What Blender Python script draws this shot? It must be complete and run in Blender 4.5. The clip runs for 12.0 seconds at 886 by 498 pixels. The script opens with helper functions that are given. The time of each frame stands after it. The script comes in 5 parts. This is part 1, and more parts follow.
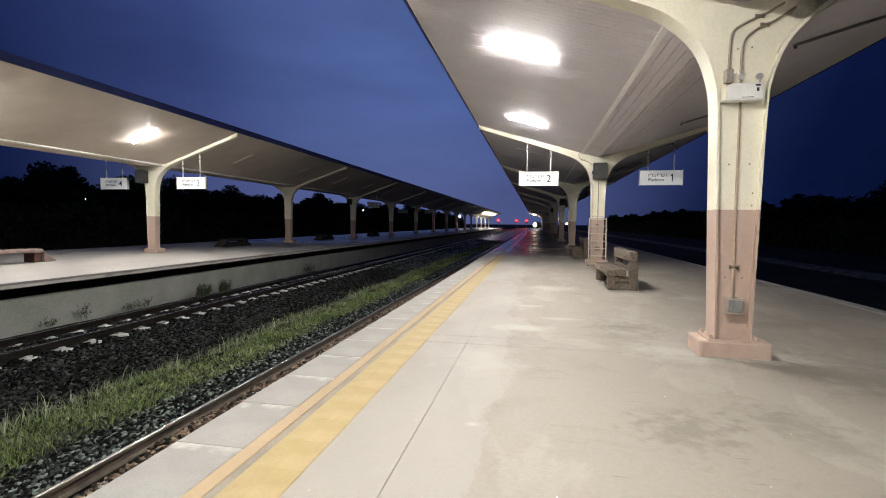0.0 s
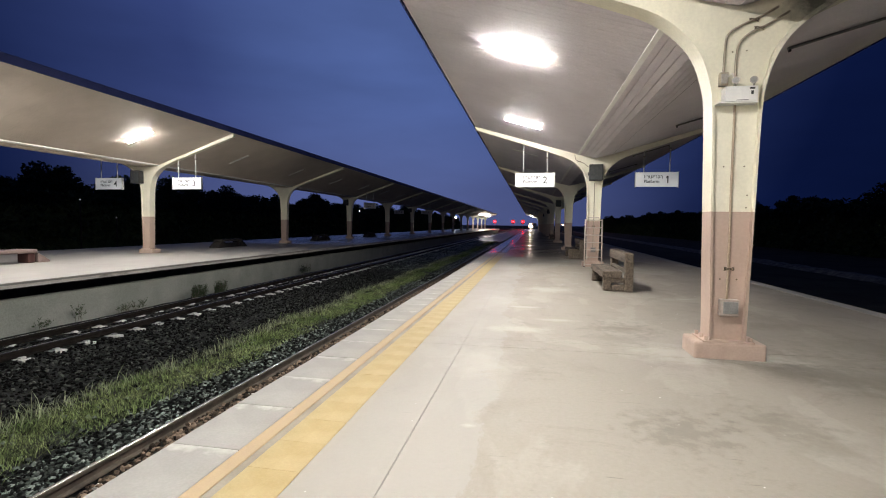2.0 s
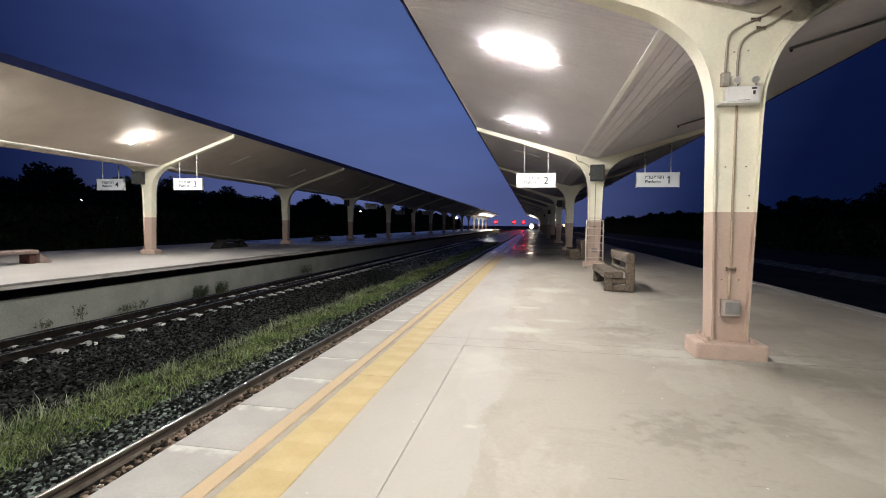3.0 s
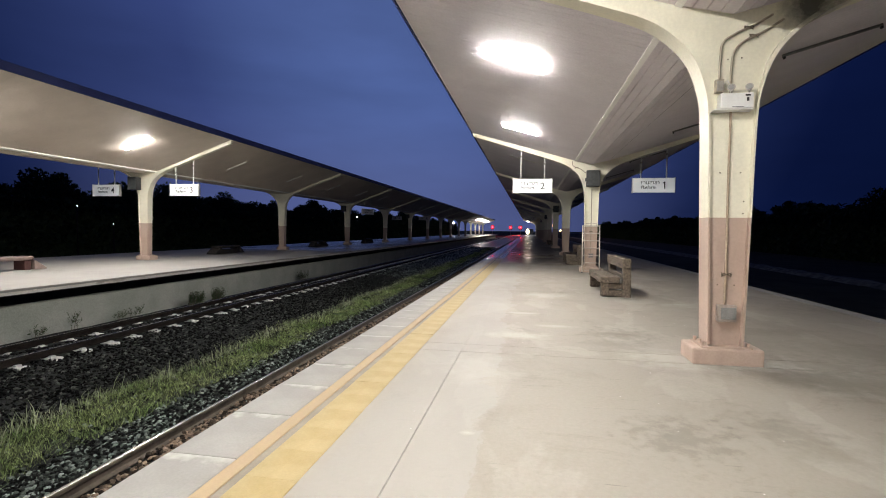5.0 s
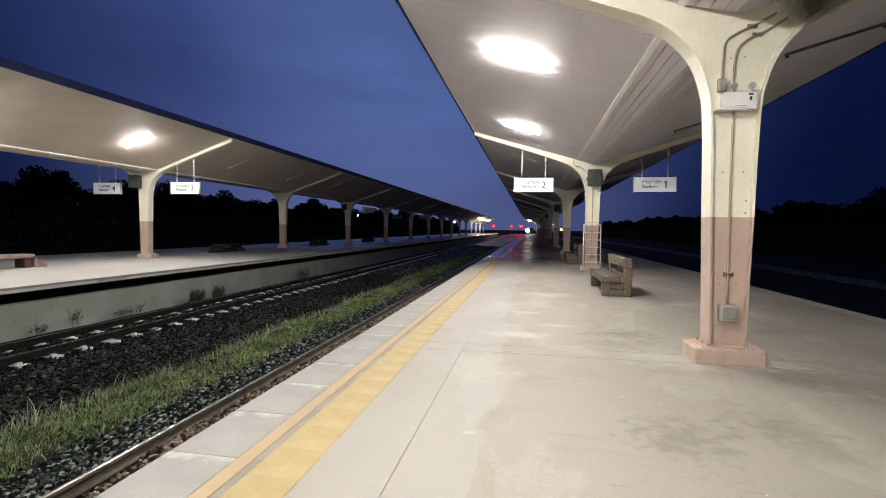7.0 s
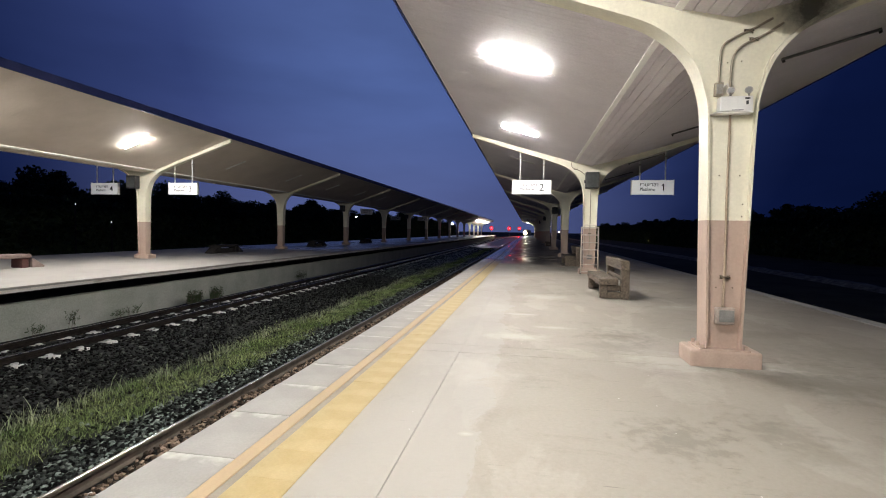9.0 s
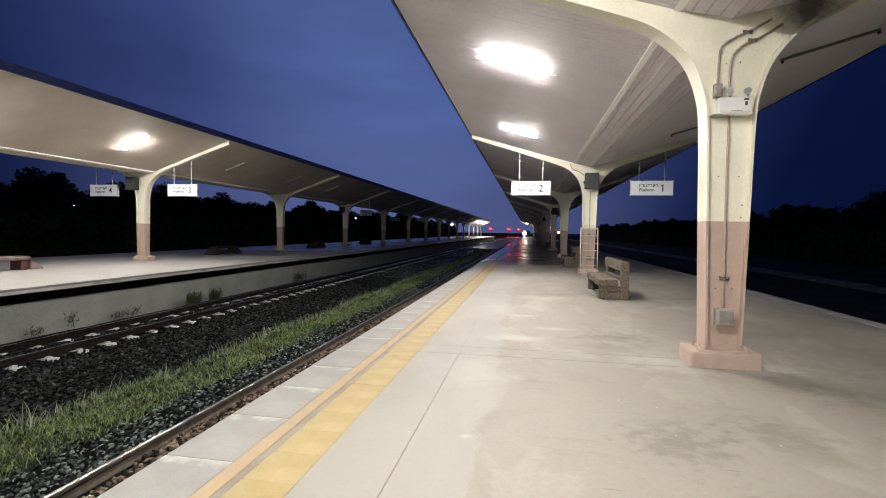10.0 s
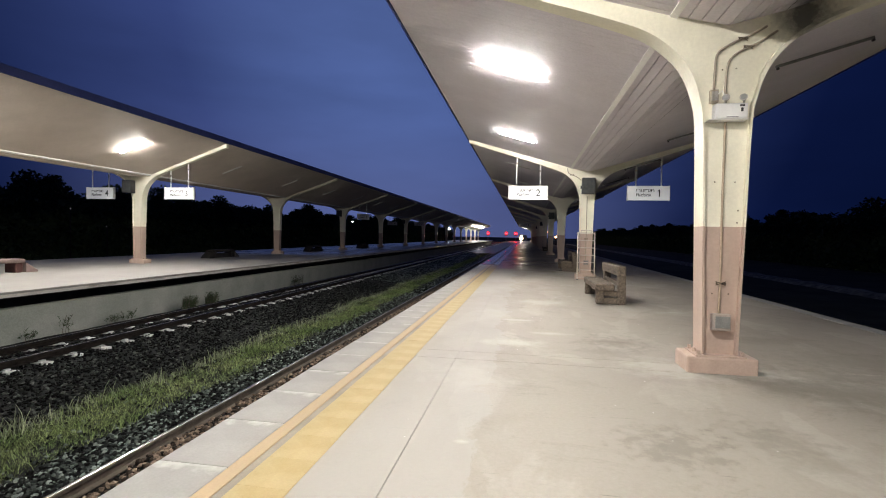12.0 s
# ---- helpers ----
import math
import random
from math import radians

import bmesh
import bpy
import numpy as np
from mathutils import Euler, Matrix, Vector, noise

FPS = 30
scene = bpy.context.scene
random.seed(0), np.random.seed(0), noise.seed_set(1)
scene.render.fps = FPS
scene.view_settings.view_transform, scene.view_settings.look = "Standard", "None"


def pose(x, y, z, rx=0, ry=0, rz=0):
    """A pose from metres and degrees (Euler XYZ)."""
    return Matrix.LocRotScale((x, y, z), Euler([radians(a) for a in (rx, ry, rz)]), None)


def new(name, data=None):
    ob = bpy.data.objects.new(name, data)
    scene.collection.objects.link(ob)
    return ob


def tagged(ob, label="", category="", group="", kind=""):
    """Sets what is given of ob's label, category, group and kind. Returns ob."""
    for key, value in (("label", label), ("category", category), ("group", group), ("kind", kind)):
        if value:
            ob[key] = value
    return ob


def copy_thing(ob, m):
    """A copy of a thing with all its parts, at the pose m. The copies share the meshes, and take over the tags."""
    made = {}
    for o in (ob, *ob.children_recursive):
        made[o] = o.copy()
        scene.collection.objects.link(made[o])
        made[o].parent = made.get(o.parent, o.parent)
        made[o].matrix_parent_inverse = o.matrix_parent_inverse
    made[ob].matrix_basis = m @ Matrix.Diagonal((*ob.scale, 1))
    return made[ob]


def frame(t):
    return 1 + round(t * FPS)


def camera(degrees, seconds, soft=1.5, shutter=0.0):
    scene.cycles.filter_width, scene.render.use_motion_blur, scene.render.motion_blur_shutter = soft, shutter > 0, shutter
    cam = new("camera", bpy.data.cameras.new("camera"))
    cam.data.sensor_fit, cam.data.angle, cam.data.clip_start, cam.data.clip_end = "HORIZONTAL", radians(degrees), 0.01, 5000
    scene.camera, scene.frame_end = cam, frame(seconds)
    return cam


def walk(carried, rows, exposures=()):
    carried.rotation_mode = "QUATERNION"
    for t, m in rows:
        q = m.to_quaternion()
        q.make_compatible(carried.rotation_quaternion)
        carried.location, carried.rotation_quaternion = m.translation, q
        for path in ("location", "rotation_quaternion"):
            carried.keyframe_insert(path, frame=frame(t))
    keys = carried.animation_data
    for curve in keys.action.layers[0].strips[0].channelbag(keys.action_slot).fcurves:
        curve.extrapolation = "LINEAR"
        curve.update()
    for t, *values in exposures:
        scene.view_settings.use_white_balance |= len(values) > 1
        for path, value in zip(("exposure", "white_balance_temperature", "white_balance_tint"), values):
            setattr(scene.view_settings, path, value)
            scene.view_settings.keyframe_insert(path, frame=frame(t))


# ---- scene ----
cam = camera(85.374, 12.0, soft=1.0)
PATH = [
    (0, pose(-0.000, -0.000, 1.600, 86.927, -0.572, 10.907)),
    (0.5, pose(-0.003, 0.003, 1.601, 86.777, -0.899, 10.919)),
    (1, pose(-0.007, -0.004, 1.605, 86.747, -0.662, 10.906)),
    (1.5, pose(0.001, -0.007, 1.605, 86.879, -0.613, 10.588)),
    (2, pose(0.002, -0.007, 1.606, 87.037, -0.693, 10.480)),
    (2.5, pose(-0.003, -0.002, 1.606, 87.199, -0.709, 10.575)),
    (3, pose(-0.005, -0.003, 1.607, 87.092, -0.643, 10.585)),
    (5, pose(-0.002, -0.011, 1.614, 87.734, -0.568, 10.209)),
    (5.5, pose(-0.003, -0.008, 1.616, 87.825, -0.554, 10.170)),
    (6, pose(-0.005, -0.002, 1.614, 87.645, -0.519, 9.987)),
    (6.5, pose(-0.008, -0.003, 1.618, 87.635, -0.549, 10.157)),
    (7, pose(-0.013, 0.002, 1.615, 87.589, -0.705, 10.284)),
    (9, pose(-0.010, -0.015, 1.617, 87.804, -0.962, 10.053)),
    (9.5, pose(-0.006, -0.009, 1.623, 87.915, -0.821, 9.997)),
    (10, pose(-0.008, -0.007, 1.625, 87.912, -0.842, 9.996)),
    (10.5, pose(-0.011, -0.002, 1.621, 87.811, -1.073, 9.909)),
    (11, pose(-0.010, 0.005, 1.621, 87.878, -1.022, 9.925)),
    (11.5, pose(-0.013, 0.002, 1.622, 88.013, -1.337, 9.556)),
    (12, pose(-0.005, -0.001, 1.627, 88.408, -1.052, 9.676)),
]
walk(cam, PATH)

# ---- night sky and light level ----
world = bpy.data.worlds.new("dusk_sky")
scene.world = world
world.use_nodes = True
scene.view_settings.exposure = 0.0


def build_sky():
    nt = world.node_tree
    nt.nodes.clear()
    out = nt.nodes.new("ShaderNodeOutputWorld")
    bg = nt.nodes.new("ShaderNodeBackground")
    tc = nt.nodes.new("ShaderNodeTexCoord")
    dot = nt.nodes.new("ShaderNodeVectorMath")
    dot.operation = "DOT_PRODUCT"
    dot.inputs[1].default_value = Vector((-0.25, 0.88, 0.36)).normalized()
    ramp = nt.nodes.new("ShaderNodeValToRGB")
    el = ramp.color_ramp.elements
    el[0].position, el[0].color = 0.2, (0.0050, 0.0090, 0.036, 1)
    el[1].position, el[1].color = 1.0, (0.080, 0.128, 0.335, 1)
    for at, colour in ((0.62, (0.0022, 0.0055, 0.030, 1)), (0.73, (0.0030, 0.0070, 0.038, 1)), (0.80, (0.0085, 0.0158, 0.065, 1)), (0.93, (0.035, 0.056, 0.182, 1))):
        e = el.new(at)
        e.color = colour
    cl = nt.nodes.new("ShaderNodeTexNoise")
    cl.inputs["Scale"].default_value = 3.0
    cl.inputs["Detail"].default_value = 5.0
    mp = nt.nodes.new("ShaderNodeMapping")
    mp.inputs["Scale"].default_value = (1.0, 1.0, 4.0)
    rng = nt.nodes.new("ShaderNodeMapRange")
    rng.inputs["From Min"].default_value = 0.3
    rng.inputs["From Max"].default_value = 0.7
    rng.inputs["To Min"].default_value = 0.89
    rng.inputs["To Max"].default_value = 1.11
    mul = nt.nodes.new("ShaderNodeVectorMath")
    mul.operation = "SCALE"
    L = nt.links.new
    L(tc.outputs["Generated"], dot.inputs[0])
    L(dot.outputs["Value"], ramp.inputs["Fac"])
    L(tc.outputs["Generated"], mp.inputs["Vector"])
    L(mp.outputs["Vector"], cl.inputs["Vector"])
    L(cl.outputs["Fac"], rng.inputs["Value"])
    L(ramp.outputs["Color"], mul.inputs[0])
    L(rng.outputs["Result"], mul.inputs["Scale"])
    # pale haze low over the line, fading upwards and to the sides
    flat = nt.nodes.new("ShaderNodeVectorMath")
    flat.operation = "DOT_PRODUCT"
    flat.inputs[1].default_value = Vector((-0.30, 0.95, 0.0)).normalized()
    side = nt.nodes.new("ShaderNodeMapRange")
    side.interpolation_type = "SMOOTHSTEP"
    side.inputs["From Min"].default_value, side.inputs["From Max"].default_value = 0.80, 0.99
    sep = nt.nodes.new("ShaderNodeSeparateXYZ")
    low = nt.nodes.new("ShaderNodeMapRange")
    low.interpolation_type = "SMOOTHSTEP"
    low.inputs["From Min"].default_value, low.inputs["From Max"].default_value = 0.30, -0.02
    haze = nt.nodes.new("ShaderNodeMath")
    haze.operation = "MULTIPLY"
    tint = nt.nodes.new("ShaderNodeVectorMath")
    tint.operation = "SCALE"
    tint.inputs[0].default_value = (0.044, 0.046, 0.072)
    total = nt.nodes.new("ShaderNodeVectorMath")
    L(tc.outputs["Generated"], flat.inputs[0])
    L(flat.outputs["Value"], side.inputs["Value"])
    L(tc.outputs["Generated"], sep.inputs[0])
    L(sep.outputs["Z"], low.inputs["Value"])
    L(side.outputs["Result"], haze.inputs[0])
    L(low.outputs["Result"], haze.inputs[1])
    L(haze.outputs[0], tint.inputs["Scale"])
    L(mul.outputs["Vector"], total.inputs[0])
    L(tint.outputs["Vector"], total.inputs[1])
    L(total.outputs["Vector"], bg.inputs["Color"])
    bg.inputs["Strength"].default_value = 1.0
    L(bg.outputs["Background"], out.inputs["Surface"])


build_sky()
LAMP_POWER = 900.0      # radiance of the lit fluorescent diffusers

# ---- plan, in metres ----
BAY = 13.33             # spacing of the columns
CX_A, CX_B = 2.39, -18.70   # column rows of the near and far platform
COLS_A = [6.52 + BAY * k for k in range(-2, 14)]
COLS_B = [20.8 + 13.37 * k for k in range(-3, 14)]
EDGE_A, RIGHT_A = -2.53, 6.62
EDGE_B, LEFT_B = -12.85, -24.6
P_START, P_END = -26.0, 196.0
RAIL_Z = -0.85


# ---- materials ----
def mat(name, c1, c2, rough=0.8, scale=4.0, fine=60.0, bump=0.15, metal=0.0, rough2=None, stretch=(1, 1, 1), spec=0.5, detail=6.0, contrast=(0.35, 0.65), speck=0.12):
    m = bpy.data.materials.new(name)
    m.use_nodes = True
    nt = m.node_tree
    N, L = nt.nodes.new, nt.links.new
    b = nt.nodes["Principled BSDF"]
    tc = N("ShaderNodeTexCoord")
    mp = N("ShaderNodeMapping")
    mp.inputs["Scale"].default_value = stretch
    L(tc.outputs["Object"], mp.inputs["Vector"])
    n1 = N("ShaderNodeTexNoise")
    n1.inputs["Scale"].default_value = scale
    n1.inputs["Detail"].default_value = detail
    n1.inputs["Roughness"].default_value = 0.62
    n2 = N("ShaderNodeTexNoise")
    n2.inputs["Scale"].default_value = fine
    n2.inputs["Detail"].default_value = 3.0
    for n in (n1, n2):
        L(mp.outputs["Vector"], n.inputs["Vector"])
    r = N("ShaderNodeMapRange")
    r.inputs["From Min"].default_value, r.inputs["From Max"].default_value = contrast
    L(n1.outputs["Fac"], r.inputs["Value"])
    mix = N("ShaderNodeMix")
    mix.data_type = "RGBA"
    mix.inputs[6].default_value = (*c1, 1)
    mix.inputs[7].default_value = (*c2, 1)
    L(r.outputs["Result"], mix.inputs[0])
    f = N("ShaderNodeMapRange")
    f.inputs["From Min"].default_value, f.inputs["From Max"].default_value = 0.3, 0.7
    f.inputs["To Min"].default_value, f.inputs["To Max"].default_value = 1 - speck, 1 + speck
    L(n2.outputs["Fac"], f.inputs["Value"])
    sc = N("ShaderNodeVectorMath")
    sc.operation = "SCALE"
    L(mix.outputs[2], sc.inputs[0])
    L(f.outputs["Result"], sc.inputs["Scale"])
    L(sc.outputs["Vector"], b.inputs["Base Color"])
    rr = N("ShaderNodeMapRange")
    rr.inputs["To Min"].default_value = rough if rough2 is None else rough2
    rr.inputs["To Max"].default_value = rough
    L(r.outputs["Result"], rr.inputs["Value"])
    L(rr.outputs["Result"], b.inputs["Roughness"])
    b.inputs["Metallic"].default_value = metal
    b.inputs["Specular IOR Level"].default_value = spec
    if bump:
        bp = N("ShaderNodeBump")
        bp.inputs["Strength"].default_value = bump
        bp.inputs["Distance"].default_value = 0.01
        add = N("ShaderNodeMath")
        L(n1.outputs["Fac"], add.inputs[0])
        L(n2.outputs["Fac"], add.inputs[1])
        L(add.outputs["Value"], bp.inputs["Height"])
        L(bp.outputs["Normal"], b.inputs["Normal"])
    return m


def glow(name, colour, strength):
    m = bpy.data.materials.new(name)
    m.use_nodes = True
    nt = m.node_tree
    nt.nodes.clear()
    o, e = nt.nodes.new("ShaderNodeOutputMaterial"), nt.nodes.new("ShaderNodeEmission")
    e.inputs["Color"].default_value = (*colour, 1)
    e.inputs["Strength"].default_value = strength
    nt.links.new(e.outputs[0], o.inputs["Surface"])
    return m


def concrete_floor(name, base, pale, dark, wet_from, dry_past, wash_colour):
    """Trowelled concrete: crisp pale dried patches, soft dark stains, scratches, specks of grit; rain-damp and shinier past wet_from along the line, up to dry_past across it."""
    m = bpy.data.materials.new(name)
    m.use_nodes = True
    nt = m.node_tree
    N, L = nt.nodes.new, nt.links.new
    b = nt.nodes["Principled BSDF"]
    geo = N("ShaderNodeNewGeometry")

    def field(scale, stretch, detail, rough, lo, hi, top, distort=0.0, turn=0.0):
        mp = N("ShaderNodeMapping")
        mp.inputs["Scale"].default_value = stretch
        mp.inputs["Rotation"].default_value = (0, 0, turn)
        L(geo.outputs["Position"], mp.inputs["Vector"])
        n = N("ShaderNodeTexNoise")
        n.inputs["Scale"].default_value, n.inputs["Detail"].default_value = scale, detail
        n.inputs["Roughness"].default_value, n.inputs["Distortion"].default_value = rough, distort
        L(mp.outputs["Vector"], n.inputs["Vector"])
        r = N("ShaderNodeMapRange")
        r.inputs["From Min"].default_value, r.inputs["From Max"].default_value = lo, hi
        r.inputs["To Max"].default_value = top
        L(n.outputs["Fac"], r.inputs["Value"])
        return r.outputs["Result"], n.outputs["Fac"]

    def over(below, colour, mask, blend="MIX"):
        x = N("ShaderNodeMix")
        x.data_type, x.blend_type = "RGBA", blend
        L(mask, x.inputs[0])
        if isinstance(below, tuple):
            x.inputs[6].default_value = (*below, 1)
        else:
            L(below, x.inputs[6])
        x.inputs[7].default_value = (*colour, 1)
        return x.outputs[2]

    cloud, cloud_raw = field(0.55, (1, 1, 1), 7, 0.6, 0.35, 0.65, 0.9)
    patch, _ = field(0.55, (1.5, 0.75, 1), 6, 0.5, 0.535, 0.560, 0.36, 0.7)
    stain, _ = field(0.62, (1.3, 0.8, 1), 10, 0.72, 0.50, 0.70, 0.55, 0.5)
    scuff, _ = field(1.3, (0.9, 1.4, 1), 12, 0.8, 0.55, 0.70, 0.58, 0.6, 0.5)
    scratch, _ = field(5.0, (0.35, 7.0, 1), 3, 0.5, 0.705, 0.73, 0.5, 0.2, -0.45)
    fine, fine_raw = field(26.0, (1, 1, 1), 5, 0.75, 0.3, 0.7, 0.30)
    col = over(tuple(0.93 * v for v in base), base, cloud)
    col = over(col, pale, patch)
    col = over(col, dark, stain)
    col = over(col, tuple(0.8 * v for v in dark), scuff)
    col = over(col, tuple(0.55 * v for v in dark), scratch)
    col = over(col, (0.6, 0.58, 0.55), fine, "MULTIPLY")
    vor = N("ShaderNodeTexVoronoi")
    vor.inputs["Scale"].default_value = 5.5
    L(geo.outputs["Position"], vor.inputs["Vector"])
    dots = N("ShaderNodeMapRange")
    dots.inputs["From Min"].default_value, dots.inputs["From Max"].default_value = 0.050, 0.028
    L(vor.outputs["Distance"], dots.inputs["Value"])
    rare = N("ShaderNodeSeparateColor")
    L(vor.outputs["Color"], rare.inputs[0])
    some = N("ShaderNodeMapRange")
    some.inputs["From Min"].default_value, some.inputs["From Max"].default_value = 0.55, 0.60
    L(rare.outputs[0], some.inputs["Value"])
    both = N("ShaderNodeMath")
    both.operation = "MULTIPLY"
    L(dots.outputs["Result"], both.inputs[0])
    L(some.outputs["Result"], both.inputs[1])
    col = over(col, (0.7, 0.68, 0.64), both.outputs[0])
    sep = N("ShaderNodeSeparateXYZ")
    L(geo.outputs["Position"], sep.inputs[0])
    # cement wash along the first bay joint, ragged towards the middle
    ragged, ragged_raw = field(1.5, (1.0, 0.6, 1), 7, 0.65, 0.0, 1.0, 1.0, 0.5)
    wash = N("ShaderNodeMath")
    wash.operation = "MULTIPLY_ADD"
    wash.inputs[1].default_value = -1.3
    L(ragged_raw, wash.inputs[0])
    L(sep.outputs["X"], wash.inputs[2])
    edge = N("ShaderNodeMapRange")
    edge.inputs["From Min"].default_value, edge.inputs["From Max"].default_value = -0.98, -1.03
    edge.inputs["To Max"].default_value = 0.62
    L(wash.outputs[0], edge.inputs["Value"])
    col = over(col, wash_colour, edge.outputs["Result"])
    wob = N("ShaderNodeMath")
    wob.operation = "MULTIPLY_ADD"
    wob.inputs[1].default_value = 0.8
    L(cloud_raw, wob.inputs[0])
    L(sep.outputs["Y"], wob.inputs[2])
    wet = N("ShaderNodeMapRange")
    wet.inputs["From Min"].default_value, wet.inputs["From Max"].default_value = wet_from + 0.30, wet_from + 0.55
    L(wob.outputs[0], wet.inputs["Value"])
    blown = N("ShaderNodeMapRange")
    blown.inputs["From Min"].default_value, blown.inputs["From Max"].default_value = dry_past, dry_past - 0.6
    L(sep.outputs["X"], blown.inputs["Value"])
    rained = N("ShaderNodeMath")
    rained.operation = "MULTIPLY"
    L(wet.outputs["Result"], rained.inputs[0])
    L(blown.outputs["Result"], rained.inputs[1])
    col = over(col, (0.98, 0.95, 0.95), rained.outputs[0], "MULTIPLY")
    L(col, b.inputs["Base Color"])
    dry = N("ShaderNodeMapRange")
    dry.inputs["To Min"].default_value, dry.inputs["To Max"].default_value = 0.6, 0.8
    L(cloud, dry.inputs["Value"])
    damp = N("ShaderNodeMapRange")
    damp.inputs["From Min"].default_value, damp.inputs["From Max"].default_value = 0.38, 0.62
    damp.inputs["To Min"].default_value, damp.inputs["To Max"].default_value = 0.20, 0.46
    _, pools = field(0.5, (0.35, 1.0, 1), 5, 0.6, 0.0, 1.0, 1.0, 0.3)
    L(pools, damp.inputs["Value"])
    mr = N("ShaderNodeMix")
    L(rained.outputs[0], mr.inputs[0])
    L(dry.outputs["Result"], mr.inputs[2])
    L(damp.outputs["Result"], mr.inputs[3])
    L(mr.outputs[0], b.inputs["Roughness"])
    bp = N("ShaderNodeBump")
    bp.inputs["Strength"].default_value, bp.inputs["Distance"].default_value = 0.12, 0.01
    s = N("ShaderNodeMath")
    L(fine_raw, s.inputs[0])
    L(cloud_raw, s.inputs[1])
    L(s.outputs[0], bp.inputs["Height"])
    L(bp.outputs["Normal"], b.inputs["Normal"])
    return m


def mould(m, centre, radius, colour=(0.05, 0.05, 0.045), strength=0.9, grain=5.0, rag=1.4, stretch=(1, 1, 1)):
    """A stain round one place, with a ragged edge: black mould at a leak, trodden grime on the floor."""
    nt = m.node_tree
    N, L = nt.nodes.new, nt.links.new
    b = nt.nodes["Principled BSDF"]
    old = b.inputs["Base Color"].links[0].from_socket
    geo = N("ShaderNodeNewGeometry")
    off, shape, d = N("ShaderNodeVectorMath"), N("ShaderNodeVectorMath"), N("ShaderNodeVectorMath")
    off.operation, shape.operation, d.operation = "SUBTRACT", "MULTIPLY", "LENGTH"
    L(geo.outputs["Position"], off.inputs[0])
    off.inputs[1].default_value = centre
    L(off.outputs["Vector"], shape.inputs[0])
    shape.inputs[1].default_value = stretch
    L(shape.outputs["Vector"], d.inputs[0])
    n = N("ShaderNodeTexNoise")
    n.inputs["Scale"].default_value, n.inputs["Detail"].default_value = grain, 9.0
    n.inputs["Roughness"].default_value = 0.75
    L(geo.outputs["Position"], n.inputs["Vector"])
    a = N("ShaderNodeMath")
    a.operation = "MULTIPLY_ADD"
    a.inputs[1].default_value = radius * rag
    L(n.outputs["Fac"], a.inputs[0])
    L(d.outputs["Value"], a.inputs[2])
    r = N("ShaderNodeMapRange")
    r.inputs["From Min"].default_value, r.inputs["From Max"].default_value = radius * (rag * 0.5 + 1.05), radius * (rag * 0.5 + 0.25)
    r.inputs["To Max"].default_value = strength
    L(a.outputs[0], r.inputs["Value"])
    x = N("ShaderNodeMix")
    x.data_type = "RGBA"
    L(r.outputs["Result"], x.inputs[0])
    L(old, x.inputs[6])
    x.inputs[7].default_value = (*colour, 1)
    L(x.outputs[2], b.inputs["Base Color"])


def two_tone(name, low, high, at):
    """Painted steel, brown up to the height at and cream above it, with grime."""
    m = mat(name, (0.92, 0.92, 0.92), (1, 1, 1), rough=0.55, scale=3.0, fine=25.0, bump=0.04, rough2=0.42, speck=0.04)
    nt = m.node_tree
    N, L = nt.nodes.new, nt.links.new
    b = nt.nodes["Principled BSDF"]
    old = b.inputs["Base Color"].links[0].from_socket
    tc = N("ShaderNodeTexCoord")
    sep = N("ShaderNodeSeparateXYZ")
    L(tc.outputs["Object"], sep.inputs[0])
    gt = N("ShaderNodeMath")
    gt.operation = "GREATER_THAN"
    gt.inputs[1].default_value = at
    L(sep.outputs["Z"], gt.inputs[0])
    mix = N("ShaderNodeMix")
    mix.data_type = "RGBA"
    mix.inputs[6].default_value = (*low, 1)
    mix.inputs[7].default_value = (*high, 1)
    L(gt.outputs[0], mix.inputs[0])
    mul = N("ShaderNodeMix")
    mul.data_type = "RGBA"
    mul.blend_type = "MULTIPLY"
    mul.inputs[0].default_value = 1.0
    L(mix.outputs[2], mul.inputs[6])
    L(old, mul.inputs[7])
    L(mul.outputs[2], b.inputs["Base Color"])
    return m


M_FLOOR = concrete_floor("platform_concrete", (0.305, 0.277, 0.236), (0.385, 0.360, 0.316), (0.200, 0.181, 0.149), 24.1, 3.0, (0.312, 0.297, 0.272))
for spot in ((1.20, 4.00, 0.45, 0.75), (2.07, 4.30, 0.40, 0.6), (1.44, 7.85, 0.55, 0.6), (3.55, 6.44, 0.7, 0.5)):
    mould(M_FLOOR, (spot[0], spot[1], 0.0), spot[2], (0.125, 0.114, 0.092), spot[3] * 0.66, 6.5, 5.5)
PALE = (0.395, 0.374, 0.334)
for x, y, r, along, across, much in ((0.46, 12.25, 0.75, 1.0, 1.2, 0.7), (-0.1, 9.5, 0.30, 0.8, 2.2, 0.6), (-0.15, 7.45, 0.45, 0.75, 1.5, 0.7), (0.5, 8.3, 0.30, 0.7, 2.0, 0.6),
                                     (1.85, 6.45, 0.72, 0.9, 1.2, 0.85), (3.3, 11.4, 0.32, 0.8, 3.0, 0.8), (2.75, 6.40, 0.50, 0.9, 1.5, 0.8), (-0.46, 3.74, 0.07, 0.9, 1.3, 0.8), (-0.6, 5.6, 0.5, 1.3, 0.6, 0.45)):
    mould(M_FLOOR, (x, y, 0.0), r, PALE, much, 3.2, 2.2, (along, across, 1))
